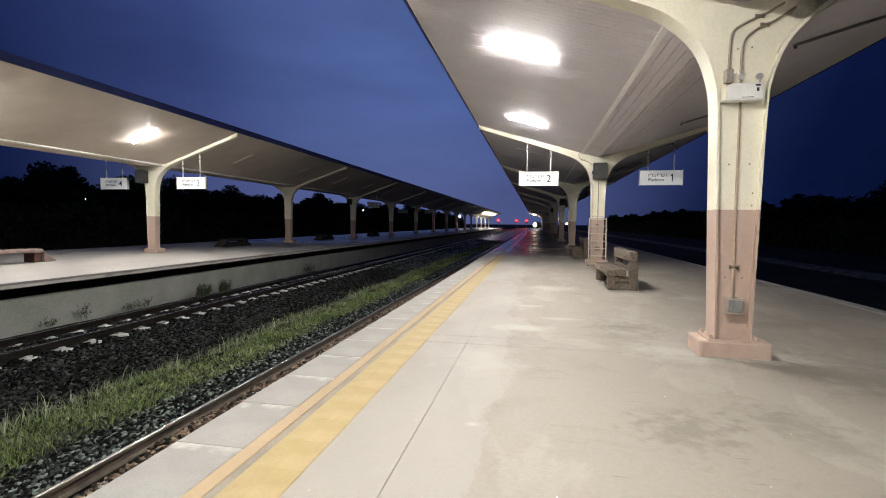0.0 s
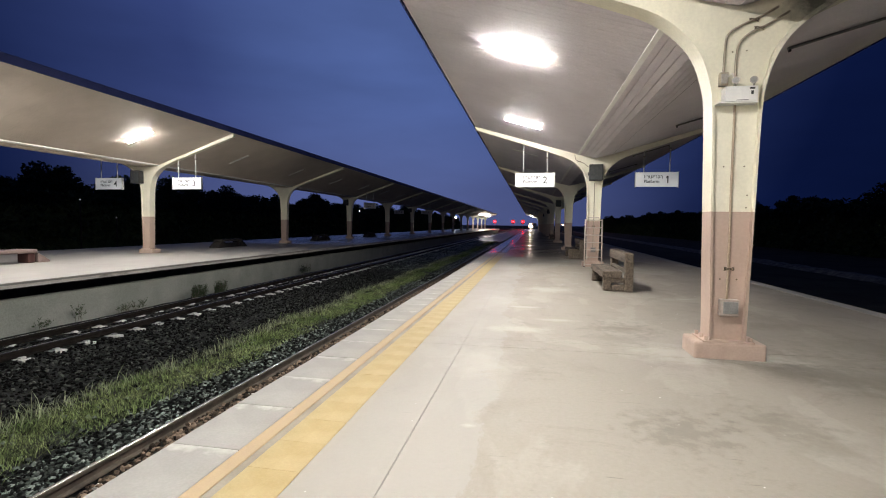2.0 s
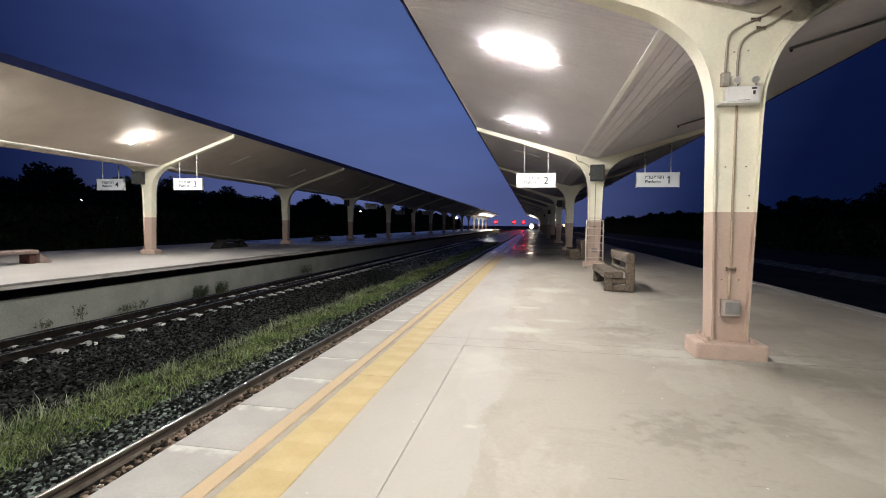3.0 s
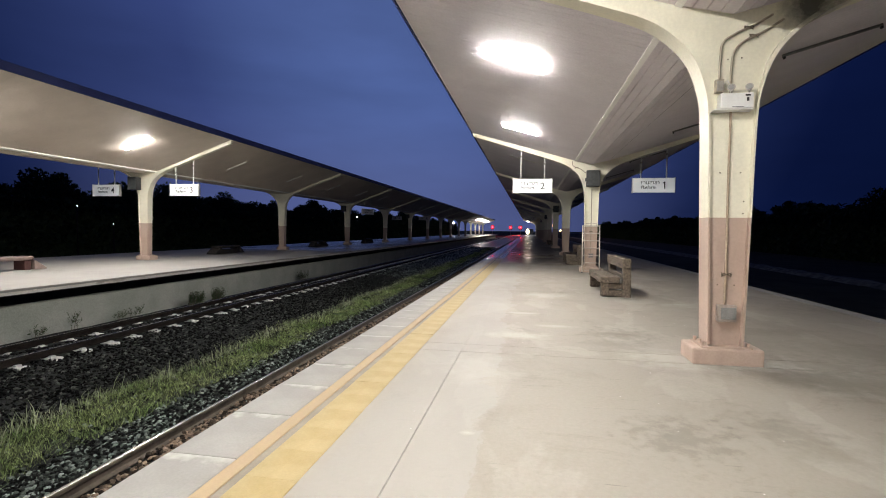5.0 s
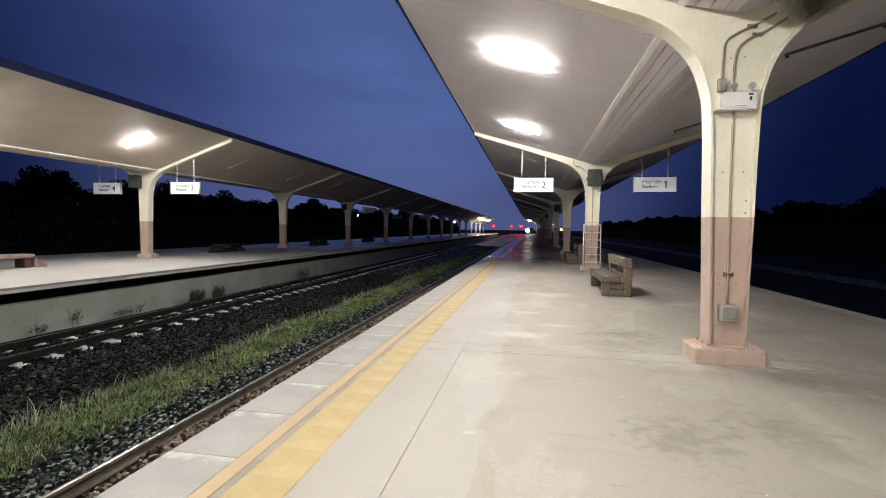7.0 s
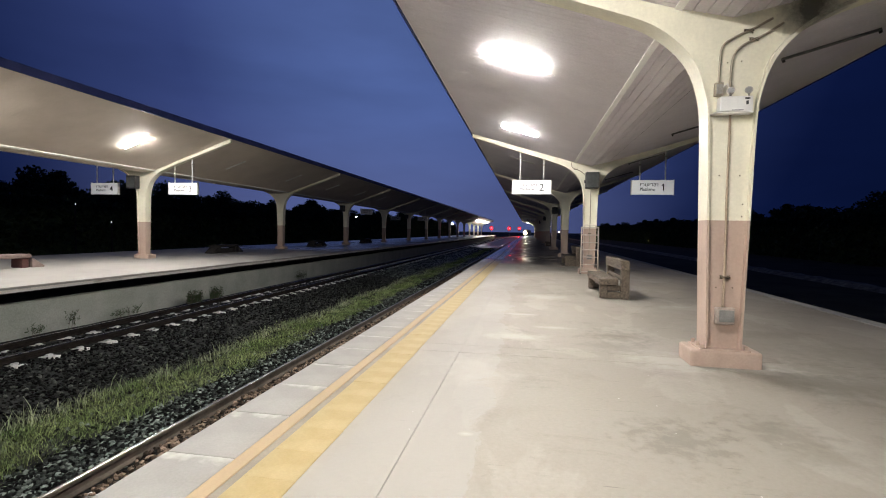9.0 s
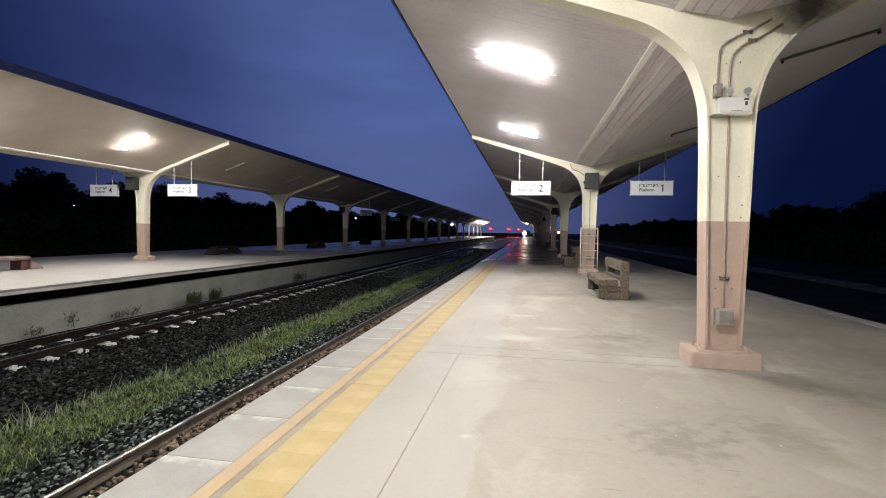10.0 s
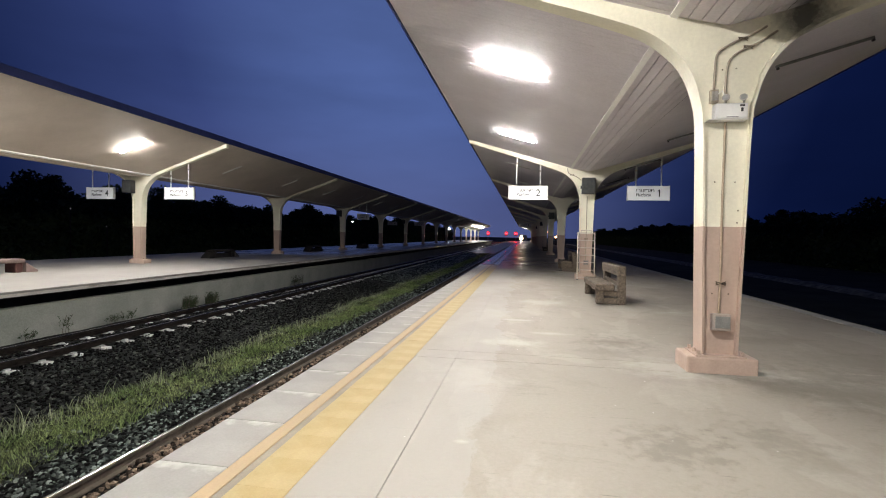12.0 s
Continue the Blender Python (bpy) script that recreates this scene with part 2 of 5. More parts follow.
for x, y, r, along, across, much in ((1.35, 7.87, 0.34, 0.8, 2.6, 0.6), (1.15, 7.15, 0.40, 0.8, 1.6, 0.5), (3.5, 5.75, 0.7, 0.6, 1.5, 0.6), (4.6, 7.4, 0.9, 0.7, 1.3, 0.5), (3.6, 8.6, 0.6, 0.6, 1.6, 0.4), (2.2, 3.85, 0.35, 1, 1.4, 0.4)):
    mould(M_FLOOR, (x, y, 0.0), r, (0.17, 0.158, 0.128), much, 4.5, 3.0, (along, across, 1))
M_FLOOR_B = concrete_floor("far_platform_concrete", (0.305, 0.287, 0.264), (0.37, 0.352, 0.327), (0.235, 0.219, 0.198), 33.0, 0.0, (0.34, 0.325, 0.30))
M_EDGE = mat("edge_slab_concrete", (0.250, 0.245, 0.232), (0.295, 0.290, 0.275), 0.75, 2.2, 50, 0.10, speck=0.04, contrast=(0.35, 0.65))
M_JOINT = mat("joint_grit", (0.14, 0.13, 0.12), (0.22, 0.20, 0.18), 0.95, 5, 80, 0.3)
M_TACTILE = mat("yellow_tactile_tile", (0.320, 0.243, 0.103), (0.38, 0.298, 0.155), 0.6, 2.5, 70, 0.10, speck=0.05)
M_YPAINT = mat("worn_yellow_paint", (0.355, 0.265, 0.167), (0.38, 0.28, 0.16), 0.65, 2.5, 60, 0.06, speck=0.04, contrast=(0.3, 0.7))


def wetten(m, wet_from, rough):
    """Rain has left the surface shiny past wet_from along the line."""
    nt = m.node_tree
    b = nt.nodes["Principled BSDF"]
    old = b.inputs["Roughness"].links[0].from_socket
    geo, sep = nt.nodes.new("ShaderNodeNewGeometry"), nt.nodes.new("ShaderNodeSeparateXYZ")
    nt.links.new(geo.outputs["Position"], sep.inputs[0])
    r = nt.nodes.new("ShaderNodeMapRange")
    r.inputs["From Min"].default_value, r.inputs["From Max"].default_value = wet_from - 2, wet_from + 4
    nt.links.new(sep.outputs["Y"], r.inputs["Value"])
    x = nt.nodes.new("ShaderNodeMix")
    nt.links.new(r.outputs["Result"], x.inputs[0])
    nt.links.new(old, x.inputs[2])
    x.inputs[3].default_value = rough
    nt.links.new(x.outputs[0], b.inputs["Roughness"])


for wet in (M_TACTILE, M_YPAINT):
    wetten(wet, 24.5, 0.22)


def smear_ends(m, half, colour):
    """Cement smeared over the ends of each slab, with a ragged rim; half is half a slab's length."""
    nt = m.node_tree
    N, L = nt.nodes.new, nt.links.new
    b = nt.nodes["Principled BSDF"]
    old = b.inputs["Base Color"].links[0].from_socket
    tc, sep, geo, n = N("ShaderNodeTexCoord"), N("ShaderNodeSeparateXYZ"), N("ShaderNodeNewGeometry"), N("ShaderNodeTexNoise")
    L(tc.outputs["Object"], sep.inputs[0])
    n.inputs["Scale"].default_value, n.inputs["Detail"].default_value = 7.0, 8.0
    L(geo.outputs["Position"], n.inputs["Vector"])
    a = N("ShaderNodeMath")
    a.operation = "MULTIPLY_ADD"
    a.inputs[1].default_value = -0.42
    L(n.outputs["Fac"], a.inputs[0])
    L(sep.outputs["Y"], a.inputs[2])
    r = N("ShaderNodeMapRange")
    r.inputs["From Min"].default_value, r.inputs["From Max"].default_value = half - 0.30, half - 0.20
    r.inputs["To Max"].default_value = 0.75
    L(a.outputs[0], r.inputs["Value"])
    x = N("ShaderNodeMix")
    x.data_type = "RGBA"
    L(r.outputs["Result"], x.inputs[0])
    L(old, x.inputs[6])
    x.inputs[7].default_value = (*colour, 1)
    L(x.outputs[2], b.inputs["Base Color"])


M_SLAB = mat("edge_slab_top", (0.252, 0.243, 0.227), (0.302, 0.292, 0.274), 0.75, 2.0, 50, 0.10, speck=0.05, contrast=(0.35, 0.65))
smear_ends(M_SLAB, 0.391, (0.47, 0.458, 0.43))
wetten(M_SLAB, 24.5, 0.22)
M_COPING = mat("stained_coping_edge", (0.34, 0.30, 0.255), (0.66, 0.62, 0.56), 0.8, 1.6, 40, 0.2, speck=0.12, contrast=(0.30, 0.46), stretch=(1, 0.6, 2.5))
M_CHANNEL = mat("grey_channel", (0.205, 0.185, 0.155), (0.275, 0.250, 0.21), 0.7, 2.0, 60, 0.08, speck=0.05)
M_WALL = mat("stained_platform_wall", (0.33, 0.35, 0.305), (0.43, 0.44, 0.395), 0.9, 0.9, 30, 0.3)
# darker than the wall: the overhang's shade is put into the core's colour
M_UNDER = mat("shaded_core_tone", (0.10, 0.095, 0.085), (0.16, 0.15, 0.14), 0.95, 1.5, 30, 0.2)
M_SOFFIT = mat("painted_soffit_boards", (0.69, 0.645, 0.685), (0.76, 0.715, 0.755), 0.62, 0.8, 30, 0.05, rough2=0.55, speck=0.05, spec=0.3)
M_SOFFIT_B = mat("tan_soffit_boards", (0.56, 0.485, 0.41), (0.64, 0.56, 0.48), 0.62, 0.8, 30, 0.05, rough2=0.55, speck=0.05, spec=0.3)
M_SOFFIT_GAP = mat("soffit_shadow_gap", (0.05, 0.045, 0.04), (0.08, 0.07, 0.06), 0.9, 3, 30, 0.0)
M_TRIM = mat("pale_trim_paint", (0.82, 0.81, 0.78), (0.87, 0.86, 0.84), 0.6, 3, 40, 0.03, speck=0.04)
M_FASCIA = mat("dark_fascia_sheet", (0.030, 0.042, 0.16), (0.045, 0.058, 0.20), 0.6, 1.5, 25, 0.05)
M_COLUMN = two_tone("two_tone_column_paint", (0.50, 0.382, 0.312), (0.82, 0.79, 0.645), 1.80)
mould(M_COLUMN, (3.25, 6.45, 4.32), 0.42)
mould(M_SOFFIT, (3.35, 6.25, 4.45), 0.45)
M_PED = mat("pink_brown_paint", (0.44, 0.328, 0.266), (0.51, 0.392, 0.322), 0.6, 4, 40, 0.06, speck=0.04)
M_STEEL = mat("galvanised_steel", (0.30, 0.28, 0.25), (0.42, 0.40, 0.36), 0.5, 8, 60, 0.05, metal=0.35)
M_TIE = mat("rusty_pipe_strap", (0.10, 0.08, 0.055), (0.19, 0.155, 0.11), 0.8, 20, 80, 0.2)
M_PIPE_TAN = mat("tan_painted_conduit", (0.38, 0.29, 0.205), (0.46, 0.365, 0.265), 0.5, 8, 60, 0.03)
M_BOXTAN = mat("pinkish_grey_case", (0.33, 0.275, 0.24), (0.41, 0.35, 0.31), 0.5, 8, 60, 0.03)
M_PIPE = mat("painted_conduit", (0.30, 0.26, 0.20), (0.40, 0.35, 0.27), 0.5, 8, 60, 0.03, metal=0.2)
M_WHITE = mat("white_enamel", (0.72, 0.72, 0.70), (0.80, 0.80, 0.78), 0.35, 5, 50, 0.02, speck=0.03)
M_BLACK = mat("black_plastic", (0.025, 0.025, 0.027), (0.04, 0.04, 0.043), 0.5, 6, 90, 0.05)
M_GREYBOX = mat("grey_box", (0.17, 0.17, 0.165), (0.24, 0.24, 0.23), 0.5, 6, 60, 0.05)
M_SPEAKER = mat("dark_speaker_grille", (0.045, 0.05, 0.05), (0.07, 0.075, 0.075), 0.7, 10, 150, 0.3)
M_TIMBER = mat("weathered_grey_timber", (0.034, 0.024, 0.017), (0.235, 0.188, 0.143), 0.9, 2.0, 12, 0.9, stretch=(9, 0.9, 9), contrast=(0.22, 0.80), speck=0.30, detail=6.0)
# near-black tone that puts missing light into the colour of unlit things
M_UNLIT_TONE = mat("unlit_dark_tone", (0.018, 0.015, 0.013), (0.045, 0.038, 0.032), 0.9, 3, 30, 0.4)
M_LADDER = mat("dusty_painted_steel", (0.48, 0.41, 0.35), (0.60, 0.54, 0.47), 0.6, 8, 60, 0.05)
M_REDBENCH = mat("red_brown_concrete", (0.07, 0.026, 0.022), (0.11, 0.045, 0.038), 0.8, 3, 40, 0.2)
M_PALEBENCH = mat("pale_bench_concrete", (0.19, 0.135, 0.118), (0.26, 0.195, 0.172), 0.8, 3, 40, 0.2)
M_SIGN = mat("glow_added_sign_face", (0.78, 0.78, 0.77), (0.82, 0.82, 0.81), 0.4, 3, 30, 0.0, speck=0.02)
# faint emission added to the white panels to brighten them
M_SIGN.node_tree.nodes["Principled BSDF"].inputs["Emission Color"].default_value = (0.9, 0.95, 1.0, 1)
M_SIGN.node_tree.nodes["Principled BSDF"].inputs["Emission Strength"].default_value = 0.22
# greyer copy of the face without the added emission, for the farther signs
M_SIGN_DIM = mat("dull_sign_face", (0.50, 0.50, 0.50), (0.56, 0.56, 0.56), 0.5, 3, 30, 0.0)
M_INK = mat("sign_black_ink", (0.012, 0.012, 0.014), (0.02, 0.02, 0.022), 0.5, 3, 30, 0.0)
M_INK_GREY = mat("sign_faded_ink", (0.16, 0.16, 0.17), (0.22, 0.22, 0.23), 0.5, 3, 30, 0.0)
# bed coloured almost black to stand for shade in the gaps between stones
M_BALLAST = mat("shade_toned_ballast_bed", (0.004, 0.0042, 0.0042), (0.020, 0.021, 0.020), 0.95, 14, 60, 1.0, speck=0.5, spec=0.15)
M_SOIL = mat("dark_ground", (0.020, 0.021, 0.016), (0.045, 0.045, 0.034), 0.9, 0.4, 12, 0.4, speck=0.3, spec=0.06)
M_RAILSIDE = mat("rusty_rail", (0.050, 0.039, 0.031), (0.095, 0.075, 0.059), 0.75, 6, 60, 0.2, metal=0.3)
# far track's rails: rust colour taken darker, with shade included in it
M_RAILDARK = mat("rust_and_shade_rail", (0.010, 0.008, 0.007), (0.022, 0.018, 0.015), 0.9, 6, 60, 0.2, spec=0.08)
M_RAILTOP = mat("polished_rail_head", (0.45, 0.44, 0.42), (0.57, 0.56, 0.54), 0.27, 6, 60, 0.02, metal=1.0)
M_SLEEPER = mat("pale_concrete_sleeper", (0.50, 0.49, 0.46), (0.66, 0.65, 0.62), 0.8, 6, 50, 0.2)
M_LEAF = mat("dark_foliage", (0.040, 0.062, 0.030), (0.075, 0.105, 0.050), 0.9, 2, 10, 0.0, spec=0.08)
M_BARK = mat("bark", (0.07, 0.055, 0.04), (0.13, 0.10, 0.075), 0.9, 6, 40, 0.5)
M_TUBE = glow("lit_fluorescent_diffuser", (1.0, 0.965, 0.915), LAMP_POWER)
M_TUBE_OFF = mat("unlit_diffuser", (0.62, 0.60, 0.56), (0.68, 0.66, 0.62), 0.4, 5, 40, 0.0, speck=0.03)
M_RED = glow("red_signal_halo", (1.0, 0.0006, 0.0016), 100.0)
M_RED_CORE = glow("hot_red_signal_core", (1.0, 0.0014, 0.0020), 520.0)
M_HEAD = glow("train_headlamp", (1.0, 0.86, 0.66), 800.0)
M_CABLIT = glow("lit_cab_window", (1.0, 0.93, 0.8), 2.5)
M_AMBER = glow("amber_lamp", (1.0, 0.42, 0.10), 14.0)
M_SMALLWHITE = glow("distant_white_lamp", (0.85, 0.93, 1.0), 20.0)
M_TRAIN = mat("yellow_train_paint", (0.55, 0.36, 0.06), (0.62, 0.42, 0.08), 0.4, 2, 30, 0.03)
M_TRAIN_RED = mat("dark_train_band", (0.10, 0.03, 0.03), (0.14, 0.05, 0.04), 0.4, 2, 30, 0.03)


def piece_mat(name, c1, c2, low, high, power, scale=30):
    """For strewn pieces: each one lighter or darker than the next; power above 1 makes light ones rare."""
    m = mat(name, c1, c2, 0.85, scale, 120, 0.3, spec=0.1)
    nt = m.node_tree
    b = nt.nodes["Principled BSDF"]
    old = b.inputs["Base Color"].links[0].from_socket
    g = nt.nodes.new("ShaderNodeNewGeometry")
    p = nt.nodes.new("ShaderNodeMath")
    p.operation = "POWER"
    p.inputs[1].default_value = power
    nt.links.new(g.outputs["Random Per Island"], p.inputs[0])
    r = nt.nodes.new("ShaderNodeMapRange")
    r.inputs["To Min"].default_value, r.inputs["To Max"].default_value = low, high
    nt.links.new(p.outputs[0], r.inputs["Value"])
    s = nt.nodes.new("ShaderNodeVectorMath")
    s.operation = "SCALE"
    nt.links.new(old, s.inputs[0])
    nt.links.new(r.outputs["Result"], s.inputs["Scale"])
    nt.links.new(s.outputs["Vector"], b.inputs["Base Color"])
    return m


M_STONE = piece_mat("grey_ballast_stone", (0.036, 0.042, 0.038), (0.070, 0.080, 0.072), 0.02, 4.4, 4.6)
# darker copy of the grey stone, with the far track's shade in its colour
M_STONE_SHADED = piece_mat("shaded_ballast_stone", (0.010, 0.0105, 0.0095), (0.020, 0.021, 0.019), 0.02, 6.5, 6.0)
M_STONE_BROWN = piece_mat("brown_ballast_stone", (0.085, 0.062, 0.045), (0.14, 0.105, 0.08), 0.08, 2.4, 1.8)
M_GRASS = piece_mat("grass_blades", (0.072, 0.118, 0.034), (0.200, 0.232, 0.105), 0.12, 2.7, 2.0, 1.1)
M_GRASS_PALE = piece_mat("dry_pale_grass", (0.20, 0.235, 0.13), (0.36, 0.38, 0.27), 0.4, 1.6, 1.3, 1.1)


for wet in (M_BALLAST, M_STONE, M_STONE_SHADED):
    wetten(wet, 26.0, 0.42)


# ---- mesh helpers ----
def box(bm, c, s, bevel=0.0, turn=None):
    """A box of size s at centre c, its edges rounded by bevel."""
    r = bmesh.ops.create_cube(bm, size=1.0)
    vs = r["verts"]
    m = Matrix.Translation(c) @ (turn if turn is not None else Matrix()) @ Matrix.Diagonal((*s, 1))
    bmesh.ops.transform(bm, matrix=m, verts=vs)
    if bevel:
        es = list({e for v in vs for e in v.link_edges})
        bmesh.ops.bevel(bm, geom=es, offset=bevel, segments=2, profile=0.5, affect="EDGES")
    return bm


def tube(bm, pts, r, seg=10, caps=True):
    """A round bar of radius r along the points."""
    pts = [Vector(p) for p in pts]
    rings = []
    for i, p in enumerate(pts):
        a, b = pts[max(i - 1, 0)], pts[min(i + 1, len(pts) - 1)]
        d = (b - a).normalized()
        u = d.orthogonal().normalized() if i == 0 else (u - d * u.dot(d)).normalized()
        w = d.cross(u)
        rings.append([bm.verts.new(p + r * (math.cos(k * math.tau / seg) * u + math.sin(k * math.tau / seg) * w)) for k in range(seg)])
    for a, b in zip(rings, rings[1:]):
        for k in range(seg):
            f = bm.faces.new((a[k], a[(k + 1) % seg], b[(k + 1) % seg], b[k]))
            f.smooth = True
    if caps:
        bm.faces.new(rings[0][::-1])
        bm.faces.new(rings[-1])
    return bm


def sweep(bm, section, path, close=True):
    """A section of (x, z) points carried along path points (x, y, z) that run along y."""
    rings = [[bm.verts.new((px + x, py, pz + z)) for x, z in section] for px, py, pz in path]
    n = len(section)
    for a, b in zip(rings, rings[1:]):
        for k in range(n if close else n - 1):
            bm.faces.new((a[k], a[(k + 1) % n], b[(k + 1) % n], b[k]))
    if close:
        bm.faces.new(rings[0])
        bm.faces.new(rings[-1][::-1])
    bmesh.ops.recalc_face_normals(bm, faces=bm.faces[:])
    return bm


def finish(name, bm, material):
    me = bpy.data.meshes.new(name)
    bm.to_mesh(me)
    bm.free()
    me.materials.append(material)
    return me


def part(name, bm, material, parent, label=""):
    ob = new(name, finish(name, bm, material) if isinstance(bm, bmesh.types.BMesh) else bm)
    ob.parent = parent
    return tagged(ob, label)


def thing(name, label, category, group="", at=None, kind=""):
    ob = new(name)
    ob.empty_display_size = 0.1
    if at is not None:
        ob.matrix_basis = at
    return tagged(ob, label, category, group, kind)


def solo(name, bm, material, label, category, at=None, kind="", group=""):
    ob = new(name, finish(name, bm, material) if isinstance(bm, bmesh.types.BMesh) else bm)
    if at is not None:
        ob.matrix_basis = at
    return tagged(ob, label, category, group, kind)


def smooth_curve(pts, n=6):
    out = []
    for i in range(len(pts) - 1):
        p0, p1, p2, p3 = (Vector(pts[max(0, min(len(pts) - 1, j))]) for j in (i - 1, i, i + 1, i + 2))
        for k in range(n):
            t = k / n
            out.append(0.5 * (2 * p1 + (p2 - p0) * t + (2 * p0 - 5 * p1 + 4 * p2 - p3) * t * t + (3 * p1 - p0 - 3 * p2 + p3) * t ** 3))
    out.append(Vector(pts[-1]))
    return out


def track_x(x0, y):
    """The tracks run straight through the station and bear off past its far end."""
    return x0 + (8.5 * ((y - 200) / 160) ** 2 if y > 200 else 0.0)


# ---- ground, track beds, platforms ----
def build_ground():
    bm = bmesh.new()
    xs = [-2500, -300, -80, -27, 0, 9, 30, 90, 300, 2500]
    ys = [-2500, -200, -30, 60, 150, 260, 420, 700, 1200, 2500]
    g = [[bm.verts.new((x, y, -1.50)) for x in xs] for y in ys]
    for a, b in zip(g, g[1:]):
        for k in range(len(xs) - 1):
            bm.faces.new((a[k], a[k + 1], b[k + 1], b[k]))
    solo("ground", bm, M_SOIL, "dark bare night ground reaching the horizon", "ground", kind="structure")

    prof = [(-13.9, -1.49), (-11.9, -1.46), (-11.3, -1.09), (-10.75, -1.04), (-10.2, -1.0), (-9.95, -0.955), (-9.7, -1.0), (-9.2, -1.045), (-8.7, -1.05), (-8.1, -1.12), (-7.3, -1.20),
            (-6.6, -1.21), (-5.6, -1.20), (-5.1, -1.12), (-4.6, -1.05), (-4.0, -1.03), (-3.4, -1.03), (-2.8, -1.06), (-1.9, -1.2)]
    bm = bmesh.new()
    ys = [-26 + 0.5 * k for k in range(130)] + [40 + 6 * k for k in range(60)] + [400 + 40 * k for k in range(12)]
    rows = [[bm.verts.new((track_x(x, y), y, z + 0.05 * (noise.noise((x * 1.3, y * 0.9, 3.1))))) for x, z in prof] for y in ys]
    for a, b in zip(rows, rows[1:]):
        for k in range(len(prof) - 1):
            bm.faces.new((a[k], a[k + 1], b[k + 1], b[k])).smooth = True
    solo("track_bed", bm, M_BALLAST, "crushed-stone ballast bed under both tracks, toned near black for shade", "track bed", kind="structure")


def rail_section(h=0.14):
    half = [(0.030, 0.0), (0.034, -0.012), (0.034, -0.034), (0.010, -0.05), (0.010, -h + 0.026), (0.058, -h + 0.012), (0.058, -h)]
    return half + [(-x, z) for x, z in half[::-1]]


def build_track(x_mid, label, y_to, sink, m_rail):
    track = thing("railway_track", label, "railway track", kind="structure")
    path_y = [-26 + 15 * k for k in range(16)] + [205 + 15 * k for k in range(int((y_to - 205) / 15))]
    for side in (-0.53, 0.53):
        p = [(track_x(x_mid + side, y), y, RAIL_Z) for y in path_y]
        rail = part("rail", sweep(bmesh.new(), rail_section(), p), m_rail, track, "rusty steel rail with a worn bright head")
        part("rail_head", sweep(bmesh.new(), [(0.017, 0.0), (0.013, 0.004), (-0.013, 0.004), (-0.017, 0.0)], p), M_RAILTOP, rail, "polished running surface")
    bm = bmesh.new()
    box(bm, (0, 0, -0.09), (1.62, 0.20, 0.18), 0.02)
    for side in (-0.53, 0.53):
        for d in (-0.11, 0.11):
            box(bm, (side + d, 0, 0.014), (0.07, 0.10, 0.028))
    me = finish("sleeper", bm, M_SLEEPER)
    n = 0
    y = -8.0
    rnd = random.Random(5)
    while n < 290:
        ob = part("sleeper", me, None, track)
        ob.matrix_basis = pose(track_x(x_mid, y) + rnd.uniform(-.02, .02), y, RAIL_Z - 0.152 - sink, 0, 0, rnd.uniform(-0.8, 0.8))
        n += 1
        y += 0.665


def build_platform(name, edge, other, overhang, mfloor, label, void, first, step, x_split):
    """A platform: core wall, cantilevered deck slabs as pieces with open joints."""
    sgn = 1 if other > edge else -1
    pf = thing(name, label, "platform", kind="structure")
    x0, x1 = sorted((edge + sgn * overhang, other - sgn * 0.25))
    y_mid, y_len = (P_START + P_END) / 2, P_END - P_START - 1
    bm = bmesh.new()
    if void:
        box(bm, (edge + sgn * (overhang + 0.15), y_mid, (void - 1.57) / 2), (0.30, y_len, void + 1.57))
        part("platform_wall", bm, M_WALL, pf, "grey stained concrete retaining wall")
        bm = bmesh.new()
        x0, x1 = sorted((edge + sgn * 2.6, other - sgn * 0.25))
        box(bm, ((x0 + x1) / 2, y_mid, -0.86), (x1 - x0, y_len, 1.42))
        part("platform_core", bm, M_UNDER, pf, "core behind an open gap under the deck, toned dark for shade")
    else:
        box(bm, ((x0 + x1) / 2, y_mid, -0.86), (x1 - x0, y_len, 1.42))
        part("platform_wall", bm, M_WALL, pf, "grey stained concrete retaining wall")
    bm = bmesh.new()
    xa, xb = sorted((edge + sgn * 0.02, other - sgn * 0.02))
    box(bm, ((xa + xb) / 2, (P_START + P_END) / 2, -0.085), (xb - xa, P_END - P_START, 0.13))
    part("deck", bm, M_COPING if sgn < 0 else M_JOINT, pf, "stained concrete deck under the paving")
    ys = [P_START] + [y for y in (first + step * k for k in range(-8, 60)) if P_START < y < P_END] + [P_END]
    if sgn > 0:
        ys = sorted(ys + [first + 0.42])  # a narrow making-up strip beside one joint
    for xa, xb in zip(x_split, x_split[1:]):
        cache = {}
        for ya, yb in zip(ys, ys[1:]):
            open_joint = 0.0048 if ya < 6.0 else 0.0012     # cement has closed the joint further on
            w, l = abs(xb - xa) - open_joint, yb - ya - 0.010
            key = (round(l, 3), open_joint)
            if key not in cache:
                b2 = bmesh.new()
                box(b2, (0, 0, -0.03), (w, l, 0.06), 0.003)
                cache[key] = finish("floor_slab", b2, mfloor)
            s = part("floor_slab", cache[key], None, pf)
            s.matrix_basis = pose((xa + xb) / 2, (ya + yb) / 2, 0.0)
    return pf


